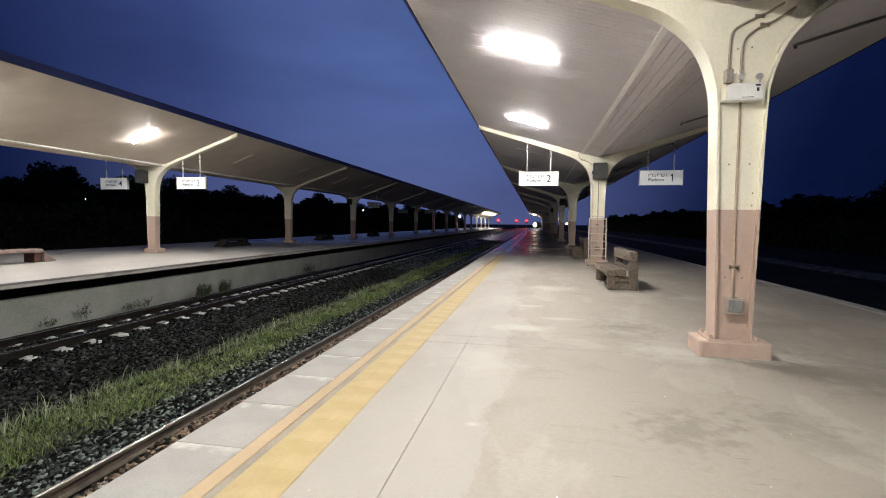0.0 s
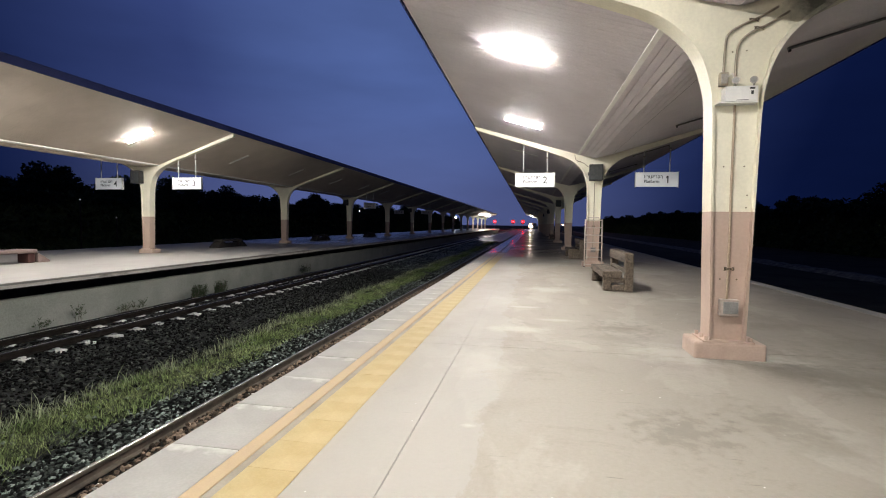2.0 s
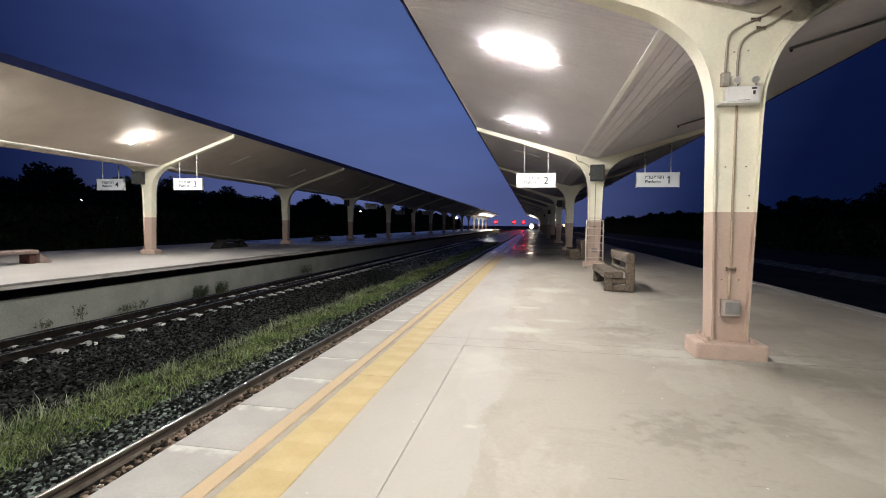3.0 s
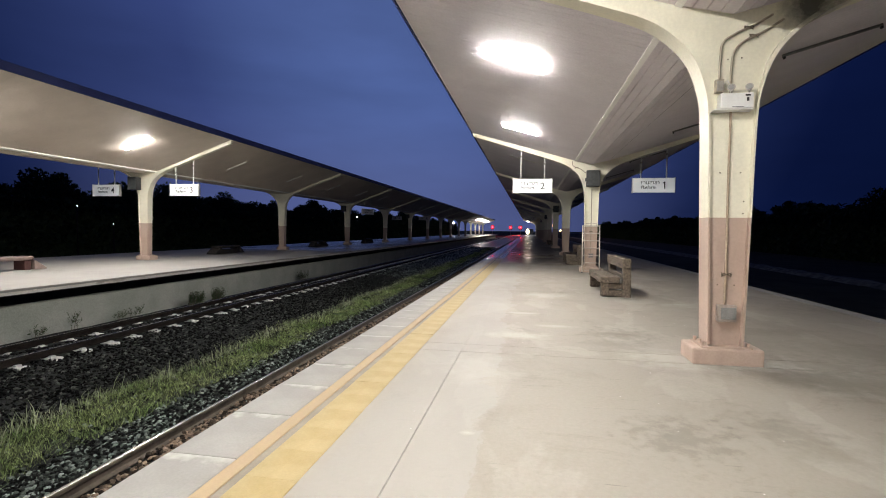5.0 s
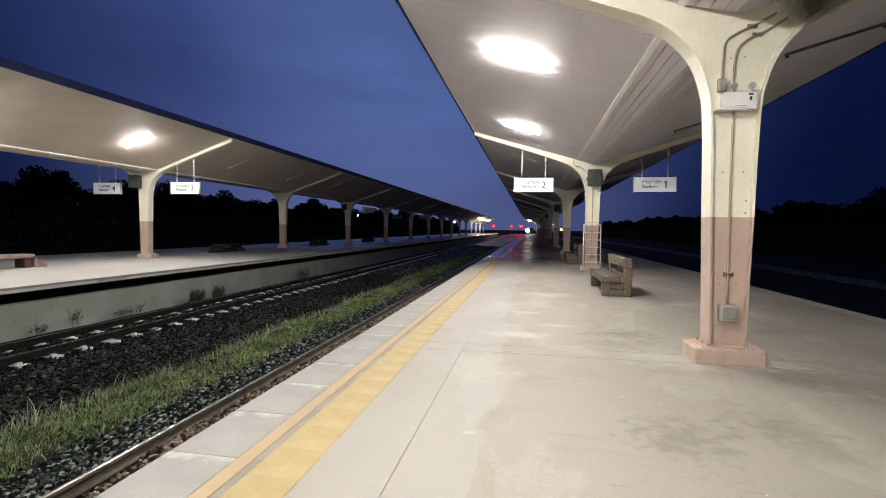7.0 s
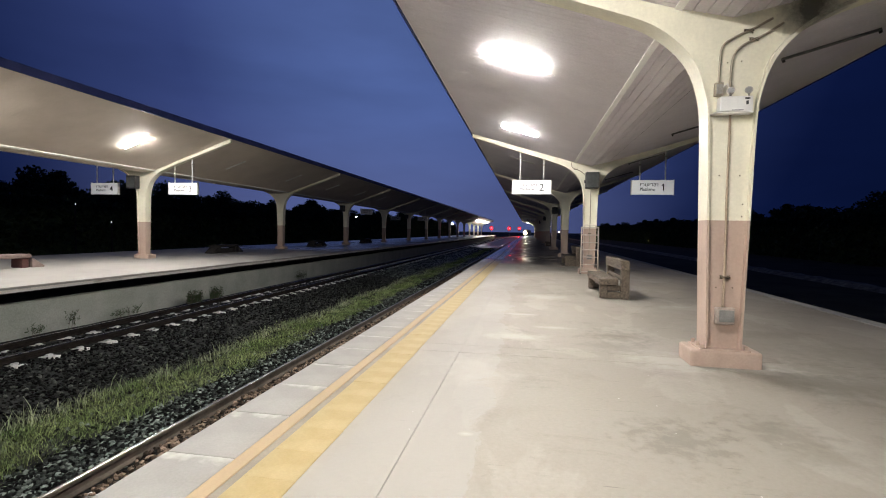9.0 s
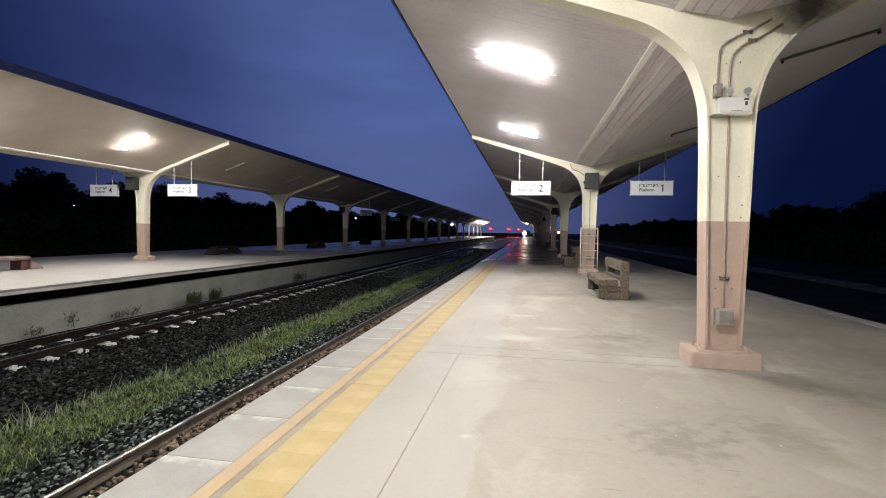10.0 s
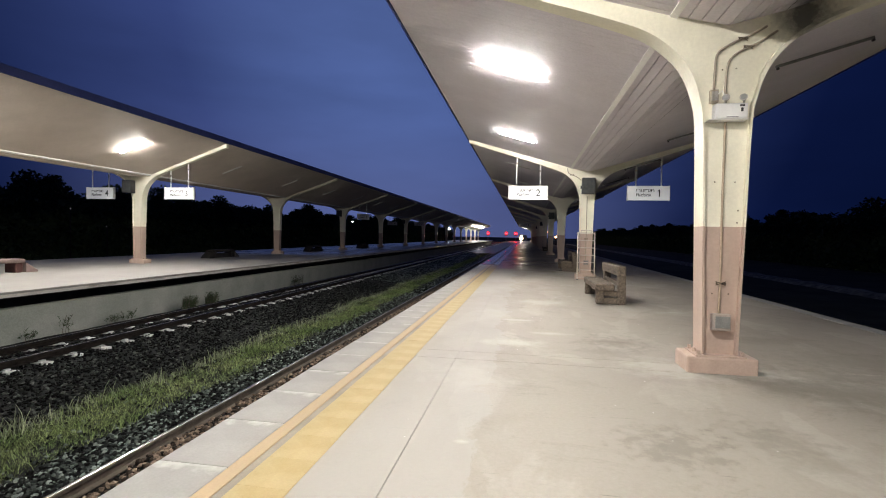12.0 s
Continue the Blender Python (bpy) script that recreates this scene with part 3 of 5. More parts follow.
def build_edge_strip(pf):
    """Grey edge slabs, a painted yellow line, a shallow channel and yellow tactile tiles."""
    rnd = random.Random(3)
    bm = bmesh.new()
    box(bm, (0, 0, -0.065), (0.53, 0.785, 0.13), 0.005)
    me = finish("edge_slab", bm, M_SLAB)
    y = -10.44
    while y < P_END - 0.5:
        s = part("edge_slab", me, None, pf)
        s.matrix_basis = pose(EDGE_A + 0.265, y + 0.395, rnd.uniform(-0.004, 0.001), 0, 0, rnd.uniform(-0.15, 0.15))
        y += 0.79
    bm = bmesh.new()
    box(bm, (RIGHT_A - 0.14, (P_START + P_END) / 2, -0.045), (0.30, P_END - P_START, 0.10), 0.008)
    part("kerb", bm, M_EDGE, pf, "pale concrete kerb along the far edge")
    bm = bmesh.new()
    box(bm, (-1.930, (P_START + P_END) / 2, -0.028), (0.116, P_END - P_START, 0.06), 0.003)
    part("painted_line", bm, M_YPAINT, pf, "faded orange-yellow painted safety line")
    bm = bmesh.new()
    box(bm, (-1.834, (P_START + P_END) / 2, -0.034), (0.070, P_END - P_START, 0.06), 0.003)
    part("channel", bm, M_CHANNEL, pf, "shallow grey grout channel")
    bm = bmesh.new()
    box(bm, (0, 0, -0.024), (0.366, 0.3975, 0.06), 0.003)
    me = finish("tactile_tile", bm, M_TACTILE)
    y, n = -9.02, 0
    while n < 298:
        s = part("tactile_tile", me, None, pf)
        s.matrix_basis = pose(-1.613 + rnd.uniform(-.002, .002), y, rnd.uniform(-0.002, 0.002), 0, 0, rnd.uniform(-0.3, 0.3))
        y, n = y + 0.40, n + 1
    bm = bmesh.new()
    box(bm, (-1.613, (-9.22 + P_START) / 2, -0.024), (0.366, -9.22 - P_START, 0.06), 0.004)
    part("tactile_strip_behind", bm, M_TACTILE, pf)
    bm = bmesh.new()
    box(bm, (-1.613, (y + P_END) / 2, -0.024), (0.366, P_END - y, 0.06), 0.004)
    part("far_tactile_strip", bm, M_TACTILE, pf)


# ---- canopy ----
TOP_IN, TOP_OUT = 0.62, 4.79


# each canopy: soffit height where the cross boards begin, their slope, and the slope of the lengthwise boards in the valley
SHAPE_A, SHAPE_B = (4.40, 0.292, 0.226), (4.29, 0.357, 0.10)


def soffit_z(d, shape):
    base, slope, valley = shape
    return base + (slope if abs(d) > TOP_IN else valley) * (abs(d) - TOP_IN)


def boards(name, cx, side, y0, y1, width, material, shape, gap):
    """The sloping boarded soffit of one side, boards across the platform with open grooves."""
    verts, faces = [], []
    y = y0
    rnd = random.Random(side + 7)
    a, b = cx + side * (TOP_IN + 0.02), cx + side * (TOP_OUT - 0.03)
    while y < y1:
        dz = rnd.uniform(-0.0006, 0.0006)
        z0, z1 = soffit_z(TOP_IN + 0.02, shape) + dz, soffit_z(TOP_OUT - 0.03, shape) + dz
        n = len(verts)
        ya, yb = y + gap / 2, y + width - gap / 2
        verts += [(a, ya, z0), (b, ya, z1), (b, yb, z1), (a, yb, z0), (a, ya, z0 + .012), (b, ya, z1 + .012), (b, yb, z1 + .012), (a, yb, z0 + .012)]
        faces += [(n, n + 1, n + 2, n + 3), (n, n + 4, n + 5, n + 1), (n + 3, n + 2, n + 6, n + 7)]
        y += width
    me = bpy.data.meshes.new(name)
    me.from_pydata(verts, [], faces)
    me.materials.append(material)
    return me


def build_canopy(cx, y0, y1, label, track_side, m_soffit, shape):
    can = thing("platform_canopy", label, "canopy", kind="structure")
    for side in (-1, 1):
        part("soffit", boards("soffit", cx, side, y0, y1, 0.14, m_soffit, shape, 0.010 if track_side < 0 else 0.003), None, can, "brown-grey painted boards with fine grooves")
        bm = bmesh.new()
        pts = [(side * (TOP_IN + 0.02), soffit_z(TOP_IN, shape) + 0.022), (side * (TOP_OUT - 0.02), soffit_z(TOP_OUT, shape) + 0.022), (side * (TOP_OUT - 0.02), soffit_z(TOP_OUT, shape) + 0.16), (side * (TOP_IN + 0.02), soffit_z(TOP_IN, shape) + 0.16)]
        sweep(bm, pts, [(cx, y0, 0), (cx, y1, 0)])
        part("roof", bm, M_SOFFIT_GAP, can, "dark roof deck above the boards")
        bm = bmesh.new()
        zt = soffit_z(TOP_OUT, shape)
        sweep(bm, [(side * TOP_OUT, zt - 0.01), (side * (TOP_OUT + 0.03), zt - 0.01), (side * (TOP_OUT + 0.03), zt + 0.24), (side * TOP_OUT, zt + 0.24)], [(cx, y0, 0), (cx, y1, 0)])
        part("fascia", bm, M_FASCIA, can, "dark sheet-metal fascia along the roof edge")
        if side != track_side:
            continue
        bm = bmesh.new()
        zi, across = shape[0], 0.0 if shape == SHAPE_A else 0.06
        sweep(bm, [(side * (TOP_IN - 0.025 + across), zi - 0.030), (side * (TOP_IN + 0.06 + across), zi + 0.002), (side * (TOP_IN + 0.06 + across), zi + 0.042), (side * (TOP_IN - 0.025 + across), zi + 0.01)], [(cx, y0, 0), (cx, y1, 0)])
        part("trim", bm, M_TRIM, can, "pale painted trim along the valley")
    verts, faces = [], []
    w = (2 * TOP_IN + 0.02) / 8
    x_in = cx - TOP_IN - 0.01
    for k in range(8):
        xa, xb = x_in + k * w + 0.0065, x_in + (k + 1) * w - 0.0065
        n = len(verts)
        za, zb = soffit_z(min(TOP_IN, abs(xa - cx)), shape), soffit_z(min(TOP_IN, abs(xb - cx)), shape)
        verts += [(xa, y0, za), (xb, y0, zb), (xb, y1, zb), (xa, y1, za), (xa, y0, za + .024), (xb, y0, zb + .024), (xb, y1, zb + .024), (xa, y1, za + .024)]
        faces += [(n, n + 3, n + 2, n + 1), (n, n + 4, n + 7, n + 3), (n + 1, n + 2, n + 6, n + 5)]
    me = bpy.data.meshes.new("valley_boards")
    me.from_pydata(verts, [], faces)
    me.materials.append(m_soffit)
    part("valley_boards", me, None, can, "lengthwise boards with open dark joints")
    bm = bmesh.new()
    e, z0, z1 = TOP_IN + 0.02, soffit_z(0, shape) + 0.026, shape[0] + 0.026
    sweep(bm, [(-e, z1), (0, z0), (e, z1), (e, z1 + 0.15), (-e, z1 + 0.15)], [(cx, y0, 0), (cx, y1, 0)])
    part("valley_deck", bm, M_SOFFIT_GAP, can)


UNDER = [(0.205, 0.2), (0.225, 1.0), (0.245, 1.8), (0.275, 3.0), (0.33, 3.4), (0.46, 3.74), (0.68, 4.0), (1.0, 4.225), (1.5, 4.42), (2.2, 4.655), (3.5, 5.07), (4.74, 5.47)]


def build_column(label, shape):
    col = thing("canopy_column", label, "column", "canopy columns")
    lift = 0.030 if shape == SHAPE_B else 0.0       # the far canopy rises a little more steeply
    curve = smooth_curve([(x, z + lift * max(0.0, x - TOP_IN), 0) for x, z in UNDER], 5)
    right = [(p.x, p.y) for p in curve]
    bm = bmesh.new()
    strips = [[(-x + 0.02, z), (x - 0.02, z)] for x, z in right if z <= 4.0] + [[(-0.68, 4.02), (0.68, 4.02)], [(-0.68, shape[0] + 0.02), (0.68, shape[0] + 0.02)]]
    for side in (-1, 1):
        arm = [[(side * x, z + 0.02), (side * x, soffit_z(x, shape) + 0.01)] for x, z in right if x >= 0.68]
        strips_here = [arm]
        if side == 1:
            strips_here.append(strips)
        for strip in strips_here:
            rings = [[bm.verts.new((p[0], d, p[1])) for p, d in ((a, -0.085), (q, -0.085), (q, 0.085), (a, 0.085))] for a, q in strip]
            for r1, r2 in zip(rings, rings[1:]):
                for k in range(4):
                    bm.faces.new((r1[k], r1[(k + 1) % 4], r2[(k + 1) % 4], r2[k]))
            bm.faces.new(rings[0])
            bm.faces.new(rings[-1][::-1])
    bmesh.ops.recalc_face_normals(bm, faces=bm.faces[:])
    part("shaft", bm, M_COLUMN, col, "cream upper and pink-brown lower painted web with two arms")
    for side in (-1, 1):
        bm = bmesh.new()
        rings = []
        for i, (x, z) in enumerate(right):
            a, b = right[max(i - 1, 0)], right[min(i + 1, len(right) - 1)]
            t = Vector((b[0] - a[0], b[1] - a[1])).normalized()
            nx, nz = -t.y, t.x          # inward
            th = 0.024 if z < 3.6 else 0.045
            taper = 1.0 if z < 4.0 else max(0.55, 1 - 0.45 * (x - 0.68) / 4)
            w = 0.158 * taper
            rings.append([bm.verts.new(v) for v in ((side * x, -w, z), (side * x, w, z), (side * (x + nx * th), w, z + nz * th), (side * (x + nx * th), -w, z + nz * th))])
        for a, b in zip(rings, rings[1:]):
            for k in range(4):
                bm.faces.new((a[k], a[(k + 1) % 4], b[(k + 1) % 4], b[k]))
        bm.faces.new(rings[0])
        bm.faces.new(rings[-1])
        bmesh.ops.recalc_face_normals(bm, faces=bm.faces[:])
        part("flange", bm, M_COLUMN, col)
    bm = bmesh.new()
    box(bm, (0.015, 0.03, 0.09), (0.81, 0.50, 0.22), 0.025)
    part("pedestal", bm, M_PED, col, "painted concrete pedestal with rounded edges")
    bm = bmesh.new()
    box(bm, (0, 0, 0.207), (0.58, 0.42, 0.025), 0.004)
    part("base_plate", bm, M_PED, col)
    for x in (-0.25, 0.25):
        for y in (-0.17, 0, 0.17):
            bm = bmesh.new()
            bmesh.ops.create_cone(bm, cap_ends=True, segments=6, radius1=0.022, radius2=0.022, depth=0.05, matrix=Matrix.Translation((x, y, 0.243)))
            part("bolt", bm, M_PED, col)
    return col


def build_structure():
    build_ground()
    build_track(-9.97, "metre-gauge track with pale concrete sleepers in shade-toned ballast", 520, 0.0, M_RAILDARK)
    build_track(-3.76, "metre-gauge track beside the near platform edge", 700, 0.06, M_RAILSIDE)
    pa = build_platform("platform_near", EDGE_A, RIGHT_A, 0.35, M_FLOOR, "worn pale concrete platform with a yellow tactile strip", 0.0, 6.28, 6.665, (-1.45, -0.875, RIGHT_A - 0.30))
    build_edge_strip(pa)
    build_platform("platform_far", EDGE_B, LEFT_B, 0.6, M_FLOOR_B, "pale concrete platform with an overhanging edge slab", -0.535, 8.0, 6.685, (EDGE_B, -18.7, LEFT_B))
    build_canopy(CX_A, P_START, P_END, "long butterfly canopy with boarded soffit over the near platform", -1, M_SOFFIT, SHAPE_A)
    build_canopy(CX_B, P_START, P_END, "long butterfly canopy with boarded soffit over the opposite platform", 1, M_SOFFIT_B, SHAPE_B)
    first = build_column("cream and pink-brown steel canopy column on a painted pedestal", SHAPE_A)
    first.matrix_basis = pose(CX_A, COLS_A[0], 0)
    for y in COLS_A[1:]:
        copy_thing(first, pose(CX_A, y, 0))
    first = build_column("cream and pink-brown steel canopy column on a painted pedestal", SHAPE_B)
    first.matrix_basis = pose(CX_B, COLS_B[0], 0)
    for y in COLS_B[1:]:
        copy_thing(first, pose(CX_B, y, 0))


build_structure()


# ---- lamps under the canopies ----
def build_light(lit):
    lamp = thing("ceiling_light", "lit white fluorescent ceiling light on the soffit" if lit else "unlit pale fluorescent ceiling light on the soffit", "ceiling light", "canopy lights")
    bm = bmesh.new()
    box(bm, (0, 0, -0.008), (1.20, 0.112, 0.016), 0.004)
    part("tray", bm, M_WHITE, lamp, "white steel mounting tray")
    for x in (-0.612, 0.612):
        bm = bmesh.new()
        box(bm, (x, 0, -0.028), (0.012, 0.09, 0.034), 0.004)
        part("end_cap", bm, M_WHITE, lamp)
    w, d, n = 0.059, 0.033, 10
    bm = bmesh.new()
    rings = []
    for x, s in ((-0.605, 0.75), (-0.59, 0.92), (-0.57, 1.0), (0.57, 1.0), (0.59, 0.92), (0.605, 0.75)):
        rings.append([bm.verts.new((x, s * w * math.cos(math.pi * k / n), -0.0165 - d * s * math.sin(math.pi * k / n))) for k in range(n + 1)])
    for a, b in zip(rings, rings[1:]):
        for k in range(n):
            bm.faces.new((a[k], b[k], b[k + 1], a[k + 1])).smooth = True
    part("diffuser", bm, M_TUBE if lit else M_TUBE_OFF, lamp, "brightly glowing diffuser" if lit else "dull diffuser")
    return lamp


def build_batten():
    lamp = thing("light_batten", "slim dark unlit batten fixed to the soffit", "ceiling light", "unlit battens")
    bm = bmesh.new()
    box(bm, (0, 0, -0.022), (1.6, 0.06, 0.045), 0.006)
    part("tray", bm, M_GREYBOX, lamp)
    for s in (-0.78, 0.78):
        bm = bmesh.new()
        box(bm, (s, 0, -0.06), (0.035, 0.05, 0.05), 0.006)
        part("lamp_holder", bm, M_BLACK, lamp)
    return lamp


def light_pose(cx, side, y):
    d, shape = 2.75, SHAPE_A if cx == CX_A else SHAPE_B
    return pose(cx + side * d, y, soffit_z(d, shape) - 0.006, 0, -side * math.degrees(math.atan(shape[1])), 0)


def build_lights():
    on, off, bare = build_light(True), build_light(False), build_batten()
    first = {True: on, False: off, None: bare}
    used = set()

    def put(lit, m):
        if lit in used:
            copy_thing(first[lit], m)
        else:
            first[lit].matrix_basis = m
            used.add(lit)

    for y in COLS_A:
        for d in (-3.35, 3.28):
            if P_START < y + d < 80 or 160 < y + d < 180:
                put(-14 < y + d < 18 or 170 < y + d < 180, light_pose(CX_A, -1, y + d))
            if 0 < y + d < 60:
                put(None, light_pose(CX_A, 1, y + d - 0.20))
    for y in COLS_B:
        for d in (-3.4, 3.4):
            if -12 < y + d < 80 or 150 < y + d < 190:
                put(-12 < y + d < 18.5 or y + d > 150, light_pose(CX_B, 1, y + d))


build_lights()


# ---- signs ----
def text_mesh(name, body, size, material, align="LEFT"):
    cu = bpy.data.curves.new(name, "FONT")
    cu.body, cu.size, cu.align_x, cu.extrude, cu.offset = body, size, align, 0.0015, 0.002
    tmp = bpy.data.objects.new(name, cu)
    scene.collection.objects.link(tmp)
    me = bpy.data.meshes.new_from_object(tmp.evaluated_get(bpy.context.evaluated_depsgraph_get()))
    bpy.data.objects.remove(tmp)
    me.materials.clear()
    me.materials.append(material)
    return me


def build_sign(number, rod_in, rod_out, label, m_face):
    """A hanging platform sign; rod_in and rod_out: how far its rods reach up to the beam."""
    s = thing("platform_sign", label, "sign", "platform signs")
    bm = bmesh.new()
    box(bm, (0, 0, 0.30), (1.54, 0.11, 0.56), 0.008)
    part("panel", bm, m_face, s, "white sign panel")
    for x in (-0.775, 0.775):
        bm = bmesh.new()
        box(bm, (x, 0, 0.30), (0.025, 0.13, 0.60), 0.004)
        part("end_cap", bm, M_WHITE, s)
    for x, h in ((-0.47, rod_in), (0.47, rod_out)):
        bm = bmesh.new()
        tube(bm, [(x, 0, 0.58), (x, 0, h)], 0.022)
        rod = part("hanger_rod", bm, M_WHITE, s, "pale painted hanger rod")
        bm = bmesh.new()
        box(bm, (x, 0, h - 0.24), (0.075, 0.075, 0.07), 0.01)
        part("clamp", bm, M_STEEL, rod)
    for name, body, size, x, z, m in (("thai_lettering", "\u0e0a\u0e32\u0e19\u0e0a\u0e32\u0e25\u0e32", 0.20, -0.48, 0.34, M_INK), ("latin_lettering", "Platform", 0.165, -0.47, 0.17, M_INK), ("numeral", number, 0.40, 0.30, 0.16, M_INK)):
        me = text_mesh(name, body, size, m)
        if body == "1":     # the figure has a slanting flag
            bm = bmesh.new()
            bm.from_mesh(me)
            top = max(v.co.y for v in bm.verts)
            left = min(v.co.x for v in bm.verts)
            box(bm, (left - 0.018, top - 0.045, 0.0), (0.075, 0.032, 0.003), turn=Matrix.Rotation(radians(40), 4, "Z"))
            bm.to_mesh(me)
            bm.free()
        ob = part(name, me, None, s, "black lettering")
        ob.matrix_basis = pose(x, -0.0575, z, 90, 0, 0)
    return s


def build_signs():
    def beam(d):
        return 4.42 + (abs(d) - 1.5) * 0.33
    for cx, yy, side, num, zb in ((CX_A, 19.88, -1, "2", 3.13), (CX_A, 19.88, 1, "1", 3.13), (CX_A, 73.17, -1, "2", 3.13), (CX_B, 20.8, 1, "3", 3.13), (CX_B, 20.8, -1, "4", 3.13), (CX_B, 47.54, 1, "3", 3.13), (CX_B, 74.3, 1, "3", 3.13), (CX_B, 74.3, -1, "4", 3.13)):
        d = 2.31 * side if cx == CX_A else 2.2 * side
        turned = cx == CX_B and 40 < yy < 50        # this one hangs askew from the soffit
        rods = (1.70, 1.70) if turned else (beam(d - 0.47) - zb + 0.02, beam(d + 0.47) - zb + 0.02)
        s = build_sign(num, *rods, ("white hanging sign with black platform number " if yy < 30 else "dull hanging sign with platform number ") + num, M_SIGN if yy < 30 else M_SIGN_DIM)
        s.matrix_basis = pose(cx + d, yy, zb, 0, 0, 62 if turned else 0)


build_signs()


# ---- things on the columns ----
def build_speaker():
    sp = thing("loudspeaker", "dark box loudspeaker bracketed to a canopy column", "loudspeaker", "column loudspeakers")
    bm = bmesh.new()
    box(bm, (0, 0, 0), (0.50, 0.30, 0.62), 0.02)
    body = part("cabinet", bm, M_BLACK, sp)
    bm = bmesh.new()
    box(bm, (0, -0.155, 0), (0.45, 0.014, 0.57), 0.004)
    part("grille", bm, M_SPEAKER, body, "dark mesh grille")
    bm = bmesh.new()
    box(bm, (0, 0.20, 0), (0.06, 0.12, 0.3), 0.004)
    part("bracket", bm, M_STEEL, sp)
    bm = bmesh.new()
    box(bm, (-0.275, 0.0, -0.05), (0.05, 0.08, 0.12), 0.006)
    part("connector", bm, M_BLACK, sp)
    return sp


def build_column_fittings():
    sp = build_speaker()
    sp.matrix_basis = pose(CX_A + 0.01, COLS_A[3] - 0.36, 3.67)
    for k in (5, 7, 9):
        copy_thing(sp, pose(CX_A + 0.01, COLS_A[k] - 0.36, 3.67))
    for k in (3, 5, 7):
        copy_thing(sp, pose(CX_B - 0.28, COLS_B[k] - 0.36, 3.72))

    f = COLS_A[2] - 0.085       # face of the first column's web
    x0 = CX_A
    em = thing("emergency_light", "white twin-head emergency light on the column face", "emergency light", at=pose(x0 - 0.045, f, 3.085))
    bm = bmesh.new()
    box(bm, (0.06, -0.075, 0.105), (0.36, 0.13, 0.180), 0.008)
    part("case", bm, M_WHITE, em, "white enamel steel case")
    bm = bmesh.new()
    box(bm, (0.03, -0.075, 0.002), (0.43, 0.15, 0.012), 0.002)
    part("shelf_bracket", bm, M_WHITE, em)
    bm = bmesh.new()
    box(bm, (0.175, -0.143, 0.165), (0.055, 0.008, 0.02), 0.002)
    part("status_panel", bm, M_BLACK, em)
    bm = bmesh.new()
    box(bm, (0.175, -0.143, 0.115), (0.026, 0.010, 0.045), 0.003)
    part("switch", bm, M_BLACK, em)
    bm = bmesh.new()
    box(bm, (0.07, -0.142, 0.03), (0.13, 0.004, 0.008))
    part("printed_line", bm, M_INK_GREY, em, "grey bar of unreadable print")
    for x in (0.012, 0.208):
        bm = bmesh.new()
        m = Matrix.Translation((x, -0.09, 0.262)) @ Euler((radians(80), 0, radians(-25))).to_matrix().to_4x4()
        tube(bm, [(x, -0.09, 0.19), (x, -0.09, 0.25)], 0.011, 8)
        bmesh.ops.create_cone(bm, cap_ends=True, segments=20, radius1=0.022, radius2=0.044, depth=0.07, matrix=m)
        head = part("lamp_head", bm, M_STEEL, em, "round tilting lamp head")
        bm = bmesh.new()
        bmesh.ops.create_cone(bm, cap_ends=True, segments=20, radius1=0.032, radius2=0.032, depth=0.008, matrix=m @ Matrix.Translation((0, 0, 0.037)))
        part("lens", bm, M_GREYBOX, head, "clear lens, unlit")
    jb = thing("junction_box", "grey junction box beside the emergency light", "junction box", at=pose(x0 - 0.154, f, 3.39))
    bm = bmesh.new()
    box(bm, (0, -0.035, 0), (0.094, 0.07, 0.157), 0.008)
    part("case", bm, M_PIPE, jb)
    bm = bmesh.new()
    box(bm, (0, -0.073, 0), (0.075, 0.008, 0.115), 0.003)
    part("cover", bm, M_STEEL, jb)
    bm = bmesh.new()
    tube(bm, [(0.04, -0.07, 0.02), (0.07, -0.10, 0.05), (0.11, -0.09, -0.02), (0.12, -0.06, -0.10)], 0.006, 6)
    part("cable", bm, M_WHITE, jb, "thin white flex")

    def conduit(label, pts, clamps, at_y, paint=M_PIPE):
        c = thing("conduit", label, "conduit", "conduits", at=pose(x0, at_y, 0))
        part("pipe", tube(bmesh.new(), smooth_curve(pts, 5), 0.0145), paint, c)
        for x, z, w in clamps:
            bm = bmesh.new()
            box(bm, (x, 0.004, z), (w, 0.028, 0.020), 0.004)
            part("saddle", bm, paint, c)
            for s in (-1, 1):
                bm = bmesh.new()
                tube(bm, [(x - s * w * 0.55, 0.0, z - 0.022), (x - s * w * 0.2, -0.022, z - 0.006), (x + s * w * 0.2, -0.024, z + 0.010), (x + s * w * 0.58, -0.004, z + 0.020)], 0.006, 6)
                part("strap", bm, M_TIE, c, "rusty bent strap")
                bm = bmesh.new()
                bmesh.ops.create_icosphere(bm, subdivisions=1, radius=0.012, matrix=Matrix.Translation((x + s * w * 0.5, -0.018, z)))
                part("screw", bm, M_TIE, c)
        return c

    conduit("brown painted conduit running down the column to a socket", [(-0.008, 0, 3.08), (-0.010, 0, 2.2), (-0.005, 0, 1.3), (-0.007, 0, 0.71)], [(0.0, 1.10, 0.10)], f - 0.018, M_PIPE_TAN)
    conduit("bent brown conduit rising to the beam", [(-0.150, 0, 3.45), (-0.142, 0, 3.75), (-0.115, 0, 3.92), (0.02, 0, 4.02), (0.20, 0, 4.10), (0.42, 0, 4.22)], [(0.16, 4.08, 0.09)], f - 0.018)
